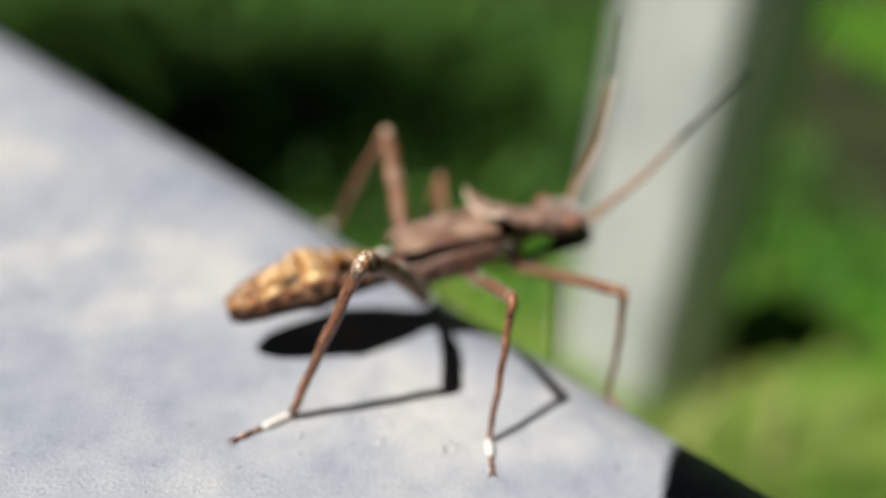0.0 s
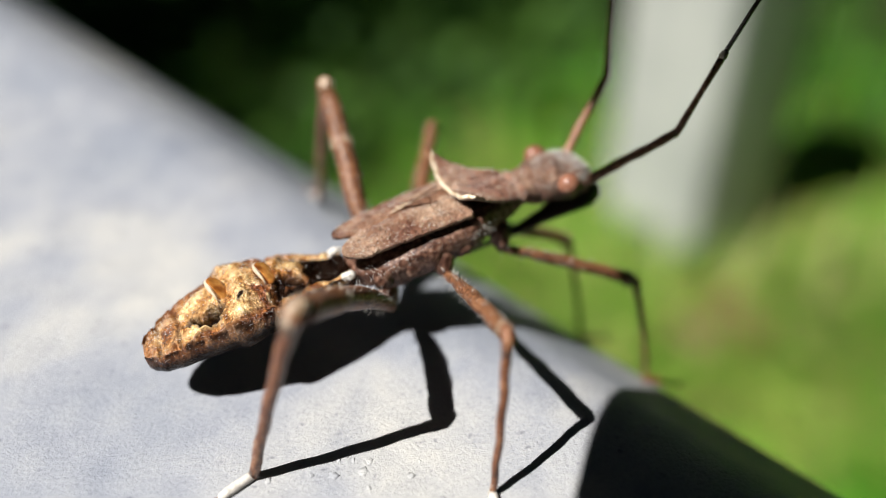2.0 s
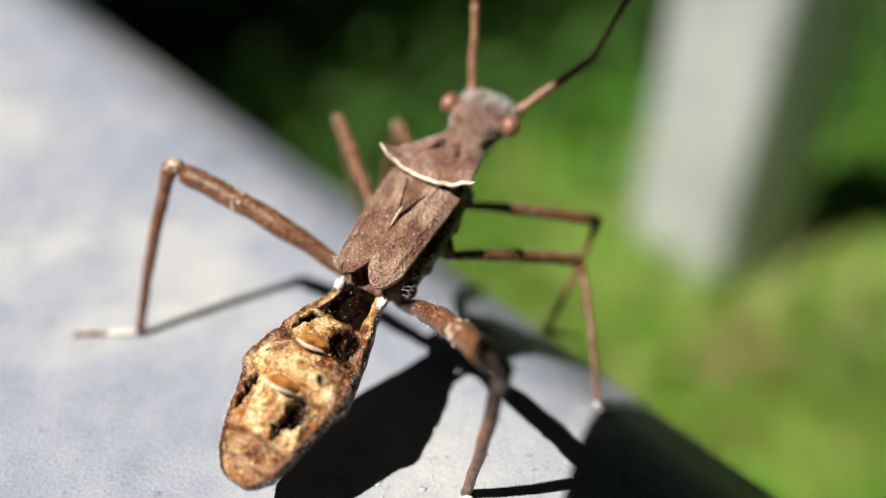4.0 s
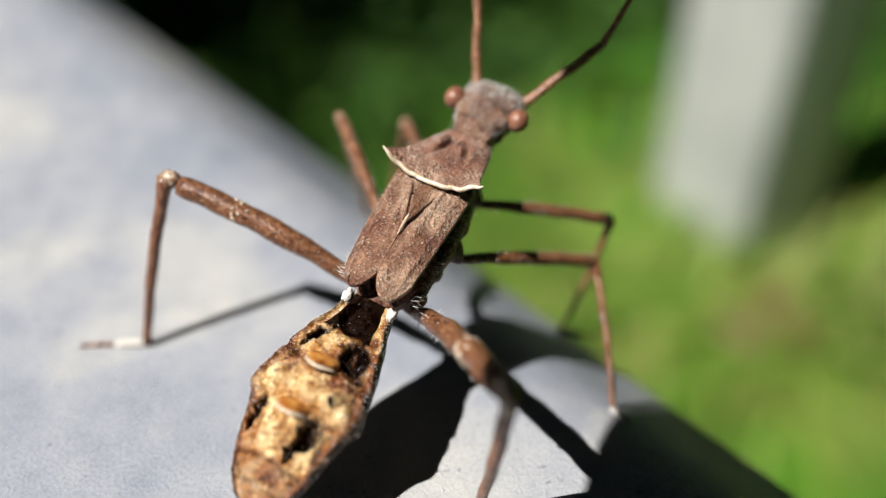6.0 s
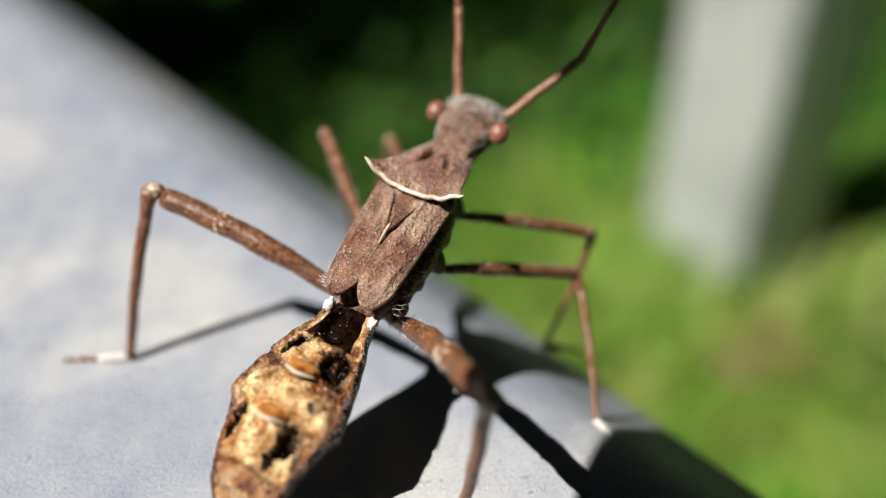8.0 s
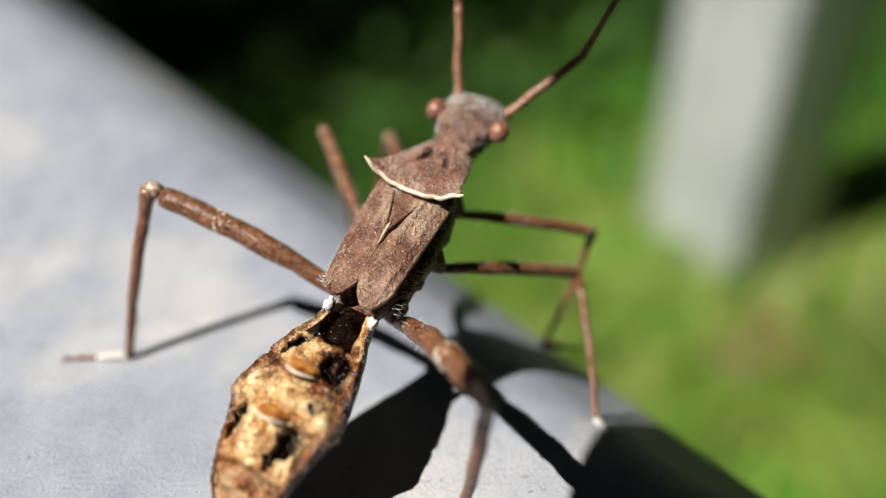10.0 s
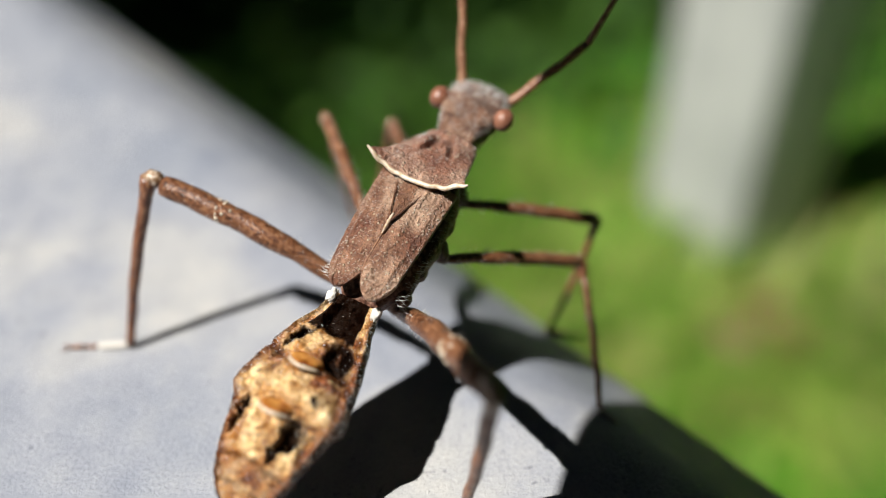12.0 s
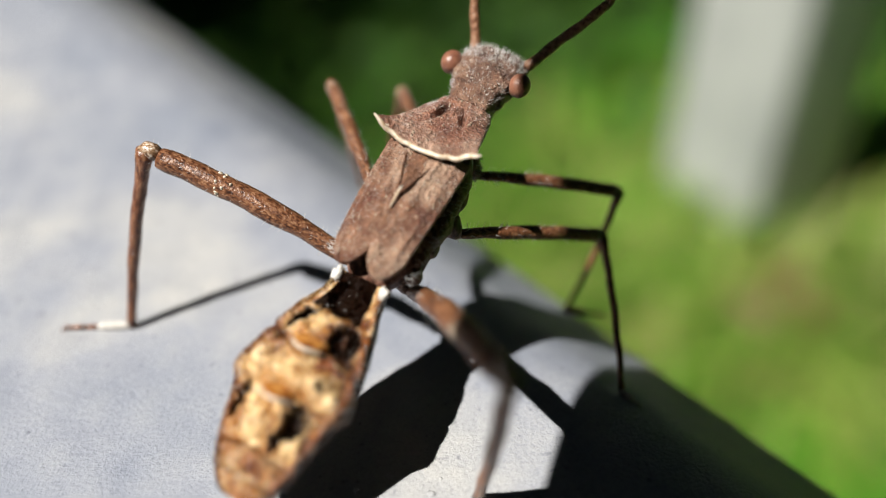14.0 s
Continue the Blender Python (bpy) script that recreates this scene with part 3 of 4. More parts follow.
def make_scutellum(bug):
    bm = bmesh.new()
    rows = []
    for j in range(11):
        v = j / 10
        y = 2.44 - 1.75 * v
        w = 0.52 * (1 - v) + 0.03
        rows.append([Vector((w * u, y, 0.80 + 0.07 * v + 0.05 * (1 - abs(u)) - 0.06 * abs(u))) for u in (-1, -0.6, -0.25, 0, 0.25, 0.6, 1)])
    low = [[p - Vector((0, 0, 0.1)) for p in r] for r in rows]
    rings = [a + b[::-1] for a, b in zip(rows, low)]
    loft(bm, rings)
    sc = part("scutellum", bm, MAT_SCUTELLUM, bug)
    bm = bmesh.new()
    tube(bm, [(0, 1.0, 0.9), (0, 0.75, 0.91), (0, 0.3, 0.84)], [0.03, 0.06, 0.02], 8)
    part("spot", bm, MAT_MARGIN, sc, "small straw-yellow spot")
    for s in (-1, 1):
        bm = bmesh.new()
        q = steps(0, 1, 12)
        tube(bm, [(s * (0.56 * (1 - k) + 0.03), 2.42 - 1.7 * k, 0.80 + 0.12 * k - 0.03 * (1 - k)) for k in q], [0.035 + 0.012 * math.sin(9 * k + s) for k in q], 8)
        part("ridge", bm, MAT_SCUTELLUM, sc)


AB_W = [(-1.5, 0.76), (-2.2, 0.92), (-2.9, 1.22), (-3.7, 1.46), (-4.4, 1.62), (-4.9, 1.76), (-5.12, 1.76), (-5.45, 1.55), (-6.2, 1.36), (-6.9, 1.18), (-7.5, 0.95), (-7.85, 0.62), (-8.0, 0.36)]
AB_C = [(-1.5, -0.2), (-2.2, -0.18), (-2.7, 0.0), (-3.0, 0.22), (-3.6, 0.42), (-4.6, 0.56), (-5.4, 0.50), (-6.2, 0.2), (-7.0, -0.05), (-7.6, -0.3), (-8.0, -0.5)]
AB_M = [(-1.5, -0.38), (-2.2, -0.35), (-3.0, -0.18), (-4.0, -0.1), (-5.2, -0.12), (-6.2, -0.25), (-7.2, -0.45), (-8.0, -0.62)]


def gauss(x, y, cx, cy, rx, ry):
    return math.exp(-((x - cx) / rx) ** 2 - ((y - cy) / ry) ** 2)


def disc(x, y, cx, cy, rx, ry, tilt=0.0):
    """1 inside an oval, 0 outside, with a steep edge."""
    dx, dy = x - cx, y - cy
    c, s = math.cos(tilt), math.sin(tilt)
    d = math.hypot((dx * c + dy * s) / rx, (dy * c - dx * s) / ry)
    k = min(1, max(0, (1.25 - d) / 0.5))
    return k * k * (3 - 2 * k)


def abdomen_top(s, y):
    hw = lerp_table(AB_W, y)[0]
    zc, zm = lerp_table(AB_C, y)[0], lerp_table(AB_M, y)[0]
    x = hw * s
    ax = abs(x)
    z = zm + (zc - zm) * (1 - s * s) ** 0.8
    z += 0.16 * math.exp(-((abs(s) - 0.93) / 0.07) ** 2)
    w = 0.2 * noise.noise((x * 3.1, y * 3.1, 7.0)) + 0.09 * noise.noise((x * 8, y * 8, 3.0))
    z += 0.26 * gauss(ax, y, 0.95, -4.70, 0.36, 0.36) + 0.22 * gauss(ax, y, 1.42, -5.15, 0.26, 0.30)
    if x > 0:
        z -= 0.40 * disc(x + 0.5 * w, y, 0.66, -3.38, 0.34, 0.5, 0.3) * (1 - 0.5 * gauss(x, y, 0.6, -3.3, 0.16, 0.3))
        z += 0.16 * gauss(x, y, 0.45, -4.78, 0.5, 0.26)
        z -= 0.28 * disc(x + w, y - w, 0.42, -6.28, 0.15, 0.34, -0.5)
        z -= 0.5 * disc(x + w, y + w, 0.66, -5.80, 0.30, 0.36, -0.5)
        z += 0.2 * gauss(x + 0.25 * (y + 6.2), y, 1.0, -6.2, 0.12, 0.5)
    else:
        z -= 0.30 * disc(ax + w, y, 0.78, -3.30, 0.13, 0.42, 0.45)
        z -= 0.34 * disc(ax + w, y, 1.02, -5.85, 0.13, 0.5, 0.15)
        z += 0.12 * gauss(ax, y, 0.55, -6.05, 0.3, 0.5)
    z += 0.12 * math.exp(-((y + 3.68 - 0.30 * ax) / 0.08) ** 2) * (ax < 1.2)
    z -= 0.14 * math.exp(-((y + 4.10 - 0.22 * ax) / 0.10) ** 2)
    z += 0.14 * gauss(ax, y, 0.0, -4.65, 0.34, 0.26) - 0.12 * gauss(ax, y, 0.0, -5.62, 0.5, 0.10)
    z -= 0.16 * gauss(ax, y, 1.05, -3.95, 0.16, 0.22)
    z -= 0.11 * math.exp(-((y + 6.78 + 0.12 * ax) / 0.05) ** 2) + 0.09 * math.exp(-((y + 7.45 + 0.1 * ax) / 0.05) ** 2)
    z -= 0.34 * disc(x, y, 0.0, -2.2, 0.52, 0.55)
    p = Vector((x, y, z))
    p.z += 0.05 * noise.noise(p * 1.9) + 0.05 * noise.noise(p * 3.7) + 0.02 * noise.noise(p * 8.0)
    return p


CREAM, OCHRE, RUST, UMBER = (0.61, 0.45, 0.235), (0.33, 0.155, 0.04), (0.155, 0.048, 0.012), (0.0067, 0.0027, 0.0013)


def pigment(p, s):
    """The abdomen's colours by place: cream plates, ochre slopes, near-black in the hollows and at the edges, and a
    brown tail; the two sides differ.
    """
    x, y = abs(p.x), p.y
    k = 0.30 + 1.6 * noise.noise(p * 2.1 + Vector((4, 2, 1)))
    k = min(1, max(0, k))
    c = [a + (b - a) * k for a, b in zip(OCHRE, CREAM)]

    def to(col, w):
        w = min(1, max(0, w))
        for i in range(3):
            c[i] += (col[i] - c[i]) * w

    w = 0.2 * noise.noise((p.x * 3.1, y * 3.1, 7.0)) + 0.09 * noise.noise((p.x * 8, y * 8, 3.0))
    to(RUST, 0.5 * min(1, max(0, (-6.6 - y) / 0.3)))
    to(CREAM, gauss(x, y, 1.0, -4.75, 0.36, 0.34) * 0.9 + gauss(x, y, 0, -4.65, 0.4, 0.3) + 0.5 * gauss(x, y, 1.3, -5.2, 0.4, 0.3))
    to(RUST, 0.8 * math.exp(-((y + 4.12 - 0.22 * x) / 0.14) ** 2))
    if p.x > 0:
        to(CREAM, 0.9 * gauss(x, y + w, 0.45, -4.78, 0.45, 0.2))
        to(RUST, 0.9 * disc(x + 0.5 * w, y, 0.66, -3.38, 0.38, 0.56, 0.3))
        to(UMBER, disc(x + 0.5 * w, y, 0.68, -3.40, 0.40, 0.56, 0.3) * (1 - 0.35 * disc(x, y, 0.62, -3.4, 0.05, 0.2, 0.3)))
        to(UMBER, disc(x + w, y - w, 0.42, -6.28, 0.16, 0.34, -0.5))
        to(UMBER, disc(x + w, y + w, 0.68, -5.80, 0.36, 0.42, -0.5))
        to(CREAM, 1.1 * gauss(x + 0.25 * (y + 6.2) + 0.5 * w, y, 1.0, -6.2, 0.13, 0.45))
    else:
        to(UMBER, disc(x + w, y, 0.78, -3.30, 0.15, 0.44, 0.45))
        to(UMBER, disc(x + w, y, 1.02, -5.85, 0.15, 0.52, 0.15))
        to(CREAM, 0.6 * disc(x + w, y, 0.42, -6.05, 0.26, 0.5))
        to(CREAM, 0.9 * gauss(x + w, y, 1.45, -4.9, 0.3, 0.4))
    if p.x > 0:
        to(UMBER, disc(x + 0.2 * w, y, 0.87, -4.80, 0.10, 0.15, 0.5))
    else:
        to(UMBER, disc(x, y, 0.98, -4.72, 0.04, 0.10, 1.0))
    if p.x > 0:
        to(RUST, 1.1 * disc(x + w, y + w, 0.78, -4.22, 0.34, 0.20, -0.5))
        to(UMBER, 0.9 * disc(x + w, y, 1.42, -4.35, 0.10, 0.55, 0.3))
    else:
        to(RUST, 0.7 * disc(x + w, y + w, 0.95, -4.15, 0.4, 0.16, 0.3))
        to(UMBER, 0.85 * disc(x + w, y, 0.72, -2.98, 0.42, 0.10, 0.35))
    if -0.74 < s < 0.62:
        to(UMBER, 0.97 * (y + 2.88 + w) / 0.12)
    elif y > -2.9:
        to(OCHRE, 1.0)
        to(CREAM, 0.35 - 5 * w)
        to(RUST, 0.1 + 6 * w)
    to(RUST, 0.8 * min(1, max(0, (abs(s) - 0.74 - 0.4 * w) / 0.12)) * (y < -3.0))
    edge = math.exp(-((abs(s) - 0.96) / 0.06) ** 2)
    to(UMBER, edge * (0.95 if math.sin(y * 8.5 + 5 * w) > -0.5 else 0.3))
    to(UMBER, 0.7 * gauss(x, y, 1.05, -3.95, 0.2, 0.2) + 0.6 * math.exp(-((y + 6.78 + 0.12 * x) / 0.04) ** 2) + 0.6 * math.exp(-((y + 7.45 + 0.1 * x) / 0.04) ** 2))
    return (*c, 1.0)


def make_abdomen(bug):
    bm = bmesh.new()
    lay = bm.verts.layers.float_color.new("pigment")
    nu, nv = 84, 150
    ys = steps(-1.5, -8.0, nv)
    top, low = [], []
    for y in ys:
        hw, zm = lerp_table(AB_W, y)[0], lerp_table(AB_M, y)[0]
        r, q = [], []
        for i in range(nu + 1):
            s = -1 + 2 * i / nu
            s = math.copysign(abs(s) ** 0.85, s)
            p = abdomen_top(s, y)
            v = bm.verts.new(p)
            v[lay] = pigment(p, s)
            r.append(v)
        for i in range(1, 20):
            a = math.pi * i / 20
            p = Vector((hw * math.cos(a), y, zm - 0.06 - (0.3 + 0.42 * hw) * math.sin(a)))
            v = bm.verts.new(p)
            v[lay] = (0.03, 0.017, 0.01, 1) if math.sin(y * 6) > -0.4 else (0.015, 0.008, 0.005, 1)
            q.append(v)
        top.append(r + q)
    k = len(top[0])
    for a, b in zip(top, top[1:]):
        for i in range(k):
            j = (i + 1) % k
            bm.faces.new((a[i], a[j], b[j], b[i]))
    for r in (top[0], top[-1]):
        bm.faces.new(r)
    ab = part("abdomen", bm, MAT_ABDOMEN, bug, "swollen ochre and cream abdomen with dark hollows")
    for y, h in ((-3.90, 0.5), (-5.34, 0.56)):
        z0 = abdomen_top(0, y).z - 0.08
        bm = bmesh.new()
        rings = []
        for j in range(11):
            v = j / 10
            w = 0.46 * math.sqrt(max(0.0, 1 - v ** 2)) + 0.03
            d = 0.20 * (1 - v) + 0.03
            rings.append([Vector((w * math.cos(a), y + 0.06 - 0.26 * v * v + d * math.sin(a), z0 + h * v)) for a in (2 * math.pi * q / 20 for q in range(20))])
        loft(bm, roughen(rings, 0.025, 5))
        part("back_spine", bm, MAT_GLAND, ab, "glossy orange-brown swelling on the back")
        bm = bmesh.new()
        arc = steps(-1.0, 1.0, 14)
        tube(bm, [(0.52 * q, y - 0.20 + 0.10 * q * q - 0.04 * (1 - q * q), z0 + h * 0.95 * math.sqrt(max(0.0, 1 - q * q)) * 0.75 + 0.05) for q in arc], [0.075 * (1 - 0.75 * q * q) for q in arc], 8)
        part("lip", bm, MAT_MARGIN, ab, "pale lip of the swelling")
    for s in (-1, 1):
        bm = bmesh.new()
        ball(bm, (s * 0.74, -1.66, -0.24), (0.14, 0.24, 0.14), 24, 16, 0.5)
        part("white_spot", bm, MAT_WHITE, ab, "chalk-white waxy spot")
    bm = bmesh.new()
    rng = random.Random(3)
    for i in range(1000):
        y = rng.uniform(-7.8, -1.7)
        s = rng.choice((-1, 1)) * (1 - abs(rng.gauss(0, 0.12))) if i < 420 else rng.uniform(-1, 1)
        s = max(-1, min(1, s))
        if y > -2.9 and abs(s) < 0.75 and i % 6:
            continue
        p = abdomen_top(s, y)
        bristle(bm, p, (s, rng.uniform(-0.9, 0.2), 0.6), rng.uniform(0.04, 0.1), 0.008)
    part("hairs", bm, MAT_HAIR, ab)


LEG_SIZES = {"front": (5.3, 5.1), "mid": (5.8, 5.1), "hind": (7.42, 6.65)}
HIPS = {"front": (0.78, 3.41, -1.52), "mid": (1.31, 1.21, -1.18), "hind": (0.75, -0.65, -1.93)}


def make_leg(bug, kind, s):
    """Thigh, shin and foot, each lying along its own +y from its joint; returns the three parts."""
    f, t = LEG_SIZES[kind]
    fat = {"front": 0.21, "mid": 0.225, "hind": 0.35}[kind]
    rng = random.Random(f"{kind}{s}")
    arch = 0.27 if kind == "hind" else 0.07
    h = Vector(HIPS[kind])
    h.x *= s
    bm = bmesh.new()
    tube(bm, [h + Vector((-0.35 * s, 0.1, 0.75)), h + Vector((-0.2 * s, 0.06, 0.45)), h + Vector((-0.05 * s, 0, 0.15)), h + Vector((0.06 * s, 0, -0.05))], [0.34, 0.36, 0.28, 0.16], 12)
    part("hip", bm, MAT_THORAX, bug)
    bm = bmesh.new()
    n = 26
    e = f - (0.5 if kind == "hind" else 0.15)
    pts = [(0.02 * math.sin(i * 0.9), e * i / n, arch * math.sin(math.pi * i / n)) for i in range(n + 1)]
    rad = [fat * (0.62 + 0.38 * min(1, 2.2 * i / n)) * (1 + 0.08 * noise.noise((i * 0.7, f, s))) * (0.9 if i > n - 1 else 1) for i in range(n + 1)]
    tube(bm, pts, rad, 12)
    femur = part("thigh", bm, MAT_LEG, bug, "speckled brown thigh")
    if kind == "hind":
        bm = bmesh.new()
        for i in range(17):
            k, a = rng.gauss(0.71, 0.02), rng.uniform(-0.5, 3.6)
            d = Vector((math.cos(a), 0, math.sin(a)))
            c = Vector((0, e * k, arch * math.sin(math.pi * k))) + d * fat * 0.97
            ball(bm, c, (0.055, rng.uniform(0.04, 0.09), 0.055), 8, 6, 0.3)
        part("band", bm, MAT_PALE, femur, "patch of pale flecks")
    else:
        bm = bmesh.new()
        q = steps(0.932, 0.968, 8)
        tube(bm, [(0.03 * math.sin(k * n * 0.9), f * k, arch * math.sin(math.pi * k)) for k in q],
             [fat * 1.035 * (1 if 0 < i < 8 else 0.93) * (1 + 0.05 * noise.noise((i * 1.3, 0.95, 2))) for i in range(9)], 12)
        part("band", bm, MAT_MOTTLE, femur, "pale mottled band")
    bm = bmesh.new()
    for i in range(150 if kind == "hind" else 130):
        k, a = rng.random() ** 1.4, rng.uniform(0, 6.283)
        r = fat * (0.62 + 0.38 * min(1, 2.2 * k))
        d = Vector((math.cos(a), 0, math.sin(a)))
        bristle(bm, Vector((0, f * k, arch * math.sin(math.pi * k))) + d * r * 0.9, d + Vector((0, 0.3, 0)), rng.uniform(0.12, 0.32) * (1.25 - 0.75 * k), 0.010)
    part("hairs", bm, MAT_HAIR, femur)
    bm = bmesh.new()
    n = 22
    pts = [(0.02 * math.sin(i), t * i / n, -0.12 * math.sin(math.pi * i / n)) for i in range(n + 1)]
    rad = [fat * (0.66 - 0.2 * i / n) * (1.25 if i < 2 else 1) * (0.95 + 0.1 * noise.noise((i * 0.9, t, s + 5))) for i in range(n + 1)]
    tube(bm, pts, rad, 10)
    shin = part("shin", bm, MAT_SHIN, bug, "thin red-brown shin")
    bm = bmesh.new()
    tube(bm, [(0, 0.62, -0.03), (0, 0.35, -0.05), (0, 0.1, -0.04), (0, -0.03, 0.06), (0, -0.02, 0.24), (0, 0.06, 0.42)], [fat * 0.64, fat * 0.7, fat * 0.72, fat * 0.72, fat * 0.74, fat * 0.6], 12)
    part("knee", bm, MAT_MOTTLE if kind == "hind" else MAT_SHIN, shin, "pale knee joint" if kind == "hind" else "")
    bm = bmesh.new()
    for i in range(60):
        k, a = rng.random(), rng.uniform(0, 6.283)
        d = Vector((math.cos(a), 0, math.sin(a)))
        bristle(bm, Vector((0, t * k, -0.12 * math.sin(math.pi * k))) + d * fat * 0.48, d + Vector((0, 0.6, 0)), rng.uniform(0.06, 0.15), 0.009)
    part("hairs", bm, MAT_HAIR, shin)
    bm = bmesh.new()
    k = 1.0 if kind == "hind" else 0.7
    tube(bm, [(0, -0.08, 0), (0, 0.1, 0), (0, 0.8 * k, 0), (0, 1.05 * k, -0.03), (0, 1.15 * k, -0.03)], [0.11, 0.14, 0.145, 0.12, 0.06], 10)
    foot = part("foot", bm, MAT_WHITE if kind != "front" else MAT_SHIN, bug, "whitish first foot joint")
    bm = bmesh.new()
    tube(bm, [(0, 1.12 * k, -0.02), (0, 1.25 * k, -0.02), (0, 1.5 * k, -0.03)], [0.06, 0.085, 0.07], 8)
    tube(bm, [(0, 1.5 * k, -0.03), (0, 1.75 * k, -0.01), (0, 2.15 * k, -0.04)], [0.06, 0.085, 0.055], 8)
    for a in (-1, 1):
        tube(bm, [(0.02 * a, 2.12 * k, -0.04), (0.1 * a, 2.28 * k, 0.0), (0.15 * a, 2.38 * k, -0.09)], [0.04, 0.03, 0.01], 6)
    part("claw", bm, MAT_SHIN, foot, "brown clawed foot tip")
    return femur, shin, foot


def make_antenna(bug, s):
    bm = bmesh.new()
    n = 14
    tube(bm, [(0.02 * math.sin(i * 0.8), 3.1 * i / n, 0) for i in range(n + 1)], [0.165 + 0.012 * math.sin(i * 1.7) + (0.02 if i == n else 0) - 0.03 * i / n for i in range(n + 1)], 10)
    first = part("antenna_base", bm, MAT_FEELER, bug, "reddish-brown first antenna joint")
    bm = bmesh.new()
    rng = random.Random(40 + s)
    for i in range(70):
        k, a = rng.random(), rng.uniform(0, 6.283)
        d = Vector((math.cos(a), 0, math.sin(a)))
        bristle(bm, Vector((0, 3.1 * k, 0)) + d * 0.1, d + Vector((0, 0.7, 0)), rng.uniform(0.05, 0.1), 0.006)
    part("hairs", bm, MAT_HAIR, first)
    bm = bmesh.new()
    tube(bm, [(0, -0.06, 0), (0, 0.08, 0), (0, 1.4, 0), (0, 2.55, 0)], [0.1, 0.125, 0.09, 0.11], 8)
    second = part("antenna_whip", bm, MAT_FEELER, bug, "thin brown antenna whip")
    bm = bmesh.new()
    tube(bm, [(0, 2.5, 0), (0, 2.62, 0), (0, 2.78, 0)], [0.1, 0.13, 0.095], 8)
    part("ring", bm, MAT_PALE, second, "pale ring")
    bm = bmesh.new()
    tube(bm, [(0, 2.75, 0), (0, 4.2, 0.05), (0, 5.6, 0.2)], [0.07, 0.065, 0.06], 8)
    part("tip", bm, MAT_FEELER_SHADED, second)
    return first, second


bug = tagged(new("leaf_bug"), "brown spiny leaf bug nymph standing on the rail", "insect")
make_thorax(bug)
make_pronotum(bug)
make_head(bug)
make_wing_pad(bug, -1)
make_wing_pad(bug, 1)
make_scutellum(bug)
make_abdomen(bug)
LEGS = {(k, s): make_leg(bug, k, s) for k in LEG_SIZES for s in (-1, 1)}
FEELERS = {s: make_antenna(bug, s) for s in (-1, 1)}


# ---------------------------------------------------------------- the phone that films, whose shade falls on the rail
def make_phone():
    """Drawn in the lens's own space: x right, y up, the lens looking along -z."""
    holder = tagged(new("phone"), "black phone held over the rail, shading it", "phone")
    bm = bmesh.new()
    r, z0, z1 = 7.0, 1.5, 9.5
    lo, hi, tilt = (-11.3, -35.0), (135.0, 44.0), radians(7)
    ring = []
    for cx, cy, a0 in ((hi[0] - r, hi[1] - r, 0), (lo[0] + r, hi[1] - r, 90), (lo[0] + r, lo[1] + r, 180), (hi[0] - r, lo[1] + r, 270)):
        for i in range(7):
            a = radians(a0 + 15 * i)
            x, y = cx + r * math.cos(a), cy + r * math.sin(a)
            ring.append((x * math.cos(tilt) - y * math.sin(tilt), x * math.sin(tilt) + y * math.cos(tilt)))
    loft(bm, [[Vector((x, y, z)) for x, y in ring] for z in (z0, z0 + 1, z1 - 1, z1)])
    body = part("case", bm, MAT_PHONE_RIM, holder, smooth=False)
    bm = bmesh.new()
    loft(bm, [[Vector((60.8 + (x - 60.8) * 0.97, 12.0 + (y - 12.0) * 0.97, z)) for x, y in ring] for z in (z1 + 0.004, z1 + 0.3)])
    part("screen", bm, MAT_PHONE, body, smooth=False)
    return holder


phone = make_phone()

# ---------------------------------------------------------------- the rest of the place
ground()
rail()
post()
# added out of view, up-sun, to throw shade over the far ground
shrub((-0.77, 0.52), 0.95, 0.46, 8000, 2)
# thinned behind and to the right, so dark soil and weeds stand for shade
blades("grass", 32000, (-0.25, 0.75, 0.08, 0.95), (0.025, 0.06), (0.003, 0.007), MAT_GRASS, "sunlit bright green lawn grass", 1, 1.9,
       keep=lambda x, y, r: (r < min(1, max(0, (x + 0.03 - 1.0 * max(0, y - 0.40)) / 0.05)) or (r < 0.13 and 0.3 < y < 0.52)) and r > (y - (0.44 if x < 0.2 else 0.43)) / (0.28 if x < 0.2 else 0.16))
blades("lawn", 36000, (-1.5, 1.9, -1.5, 1.7), (0.025, 0.06), (0.005, 0.011), MAT_GRASS, "green lawn grass spreading round the rail", 5, 1.9,
       keep=lambda x, y, r: not (-1.1 < x < 0.75 and y > 0.06))
blades("tall_grass", 2600, (0.05, 0.26, 0.25, 0.40), (0.04, 0.095), (0.003, 0.006), MAT_DRY, "taller yellow-green grass round the foot of the post", 3, 1.8,
       keep=lambda x, y, r: math.hypot(x - 0.152, y - 0.346) > 0.049)
blades("long_grass", 240, (0.09, 0.22, 0.25, 0.315), (0.04, 0.10), (0.003, 0.005), MAT_STRAW, "sparse long pale yellow grass before the post", 9, 1.6)
blades("weeds", 6000, (-0.7, 0.45, 0.3, 1.5), (0.02, 0.06), (0.008, 0.02), MAT_WEED, "dark green broad-leaved weeds", 2, 1.0)


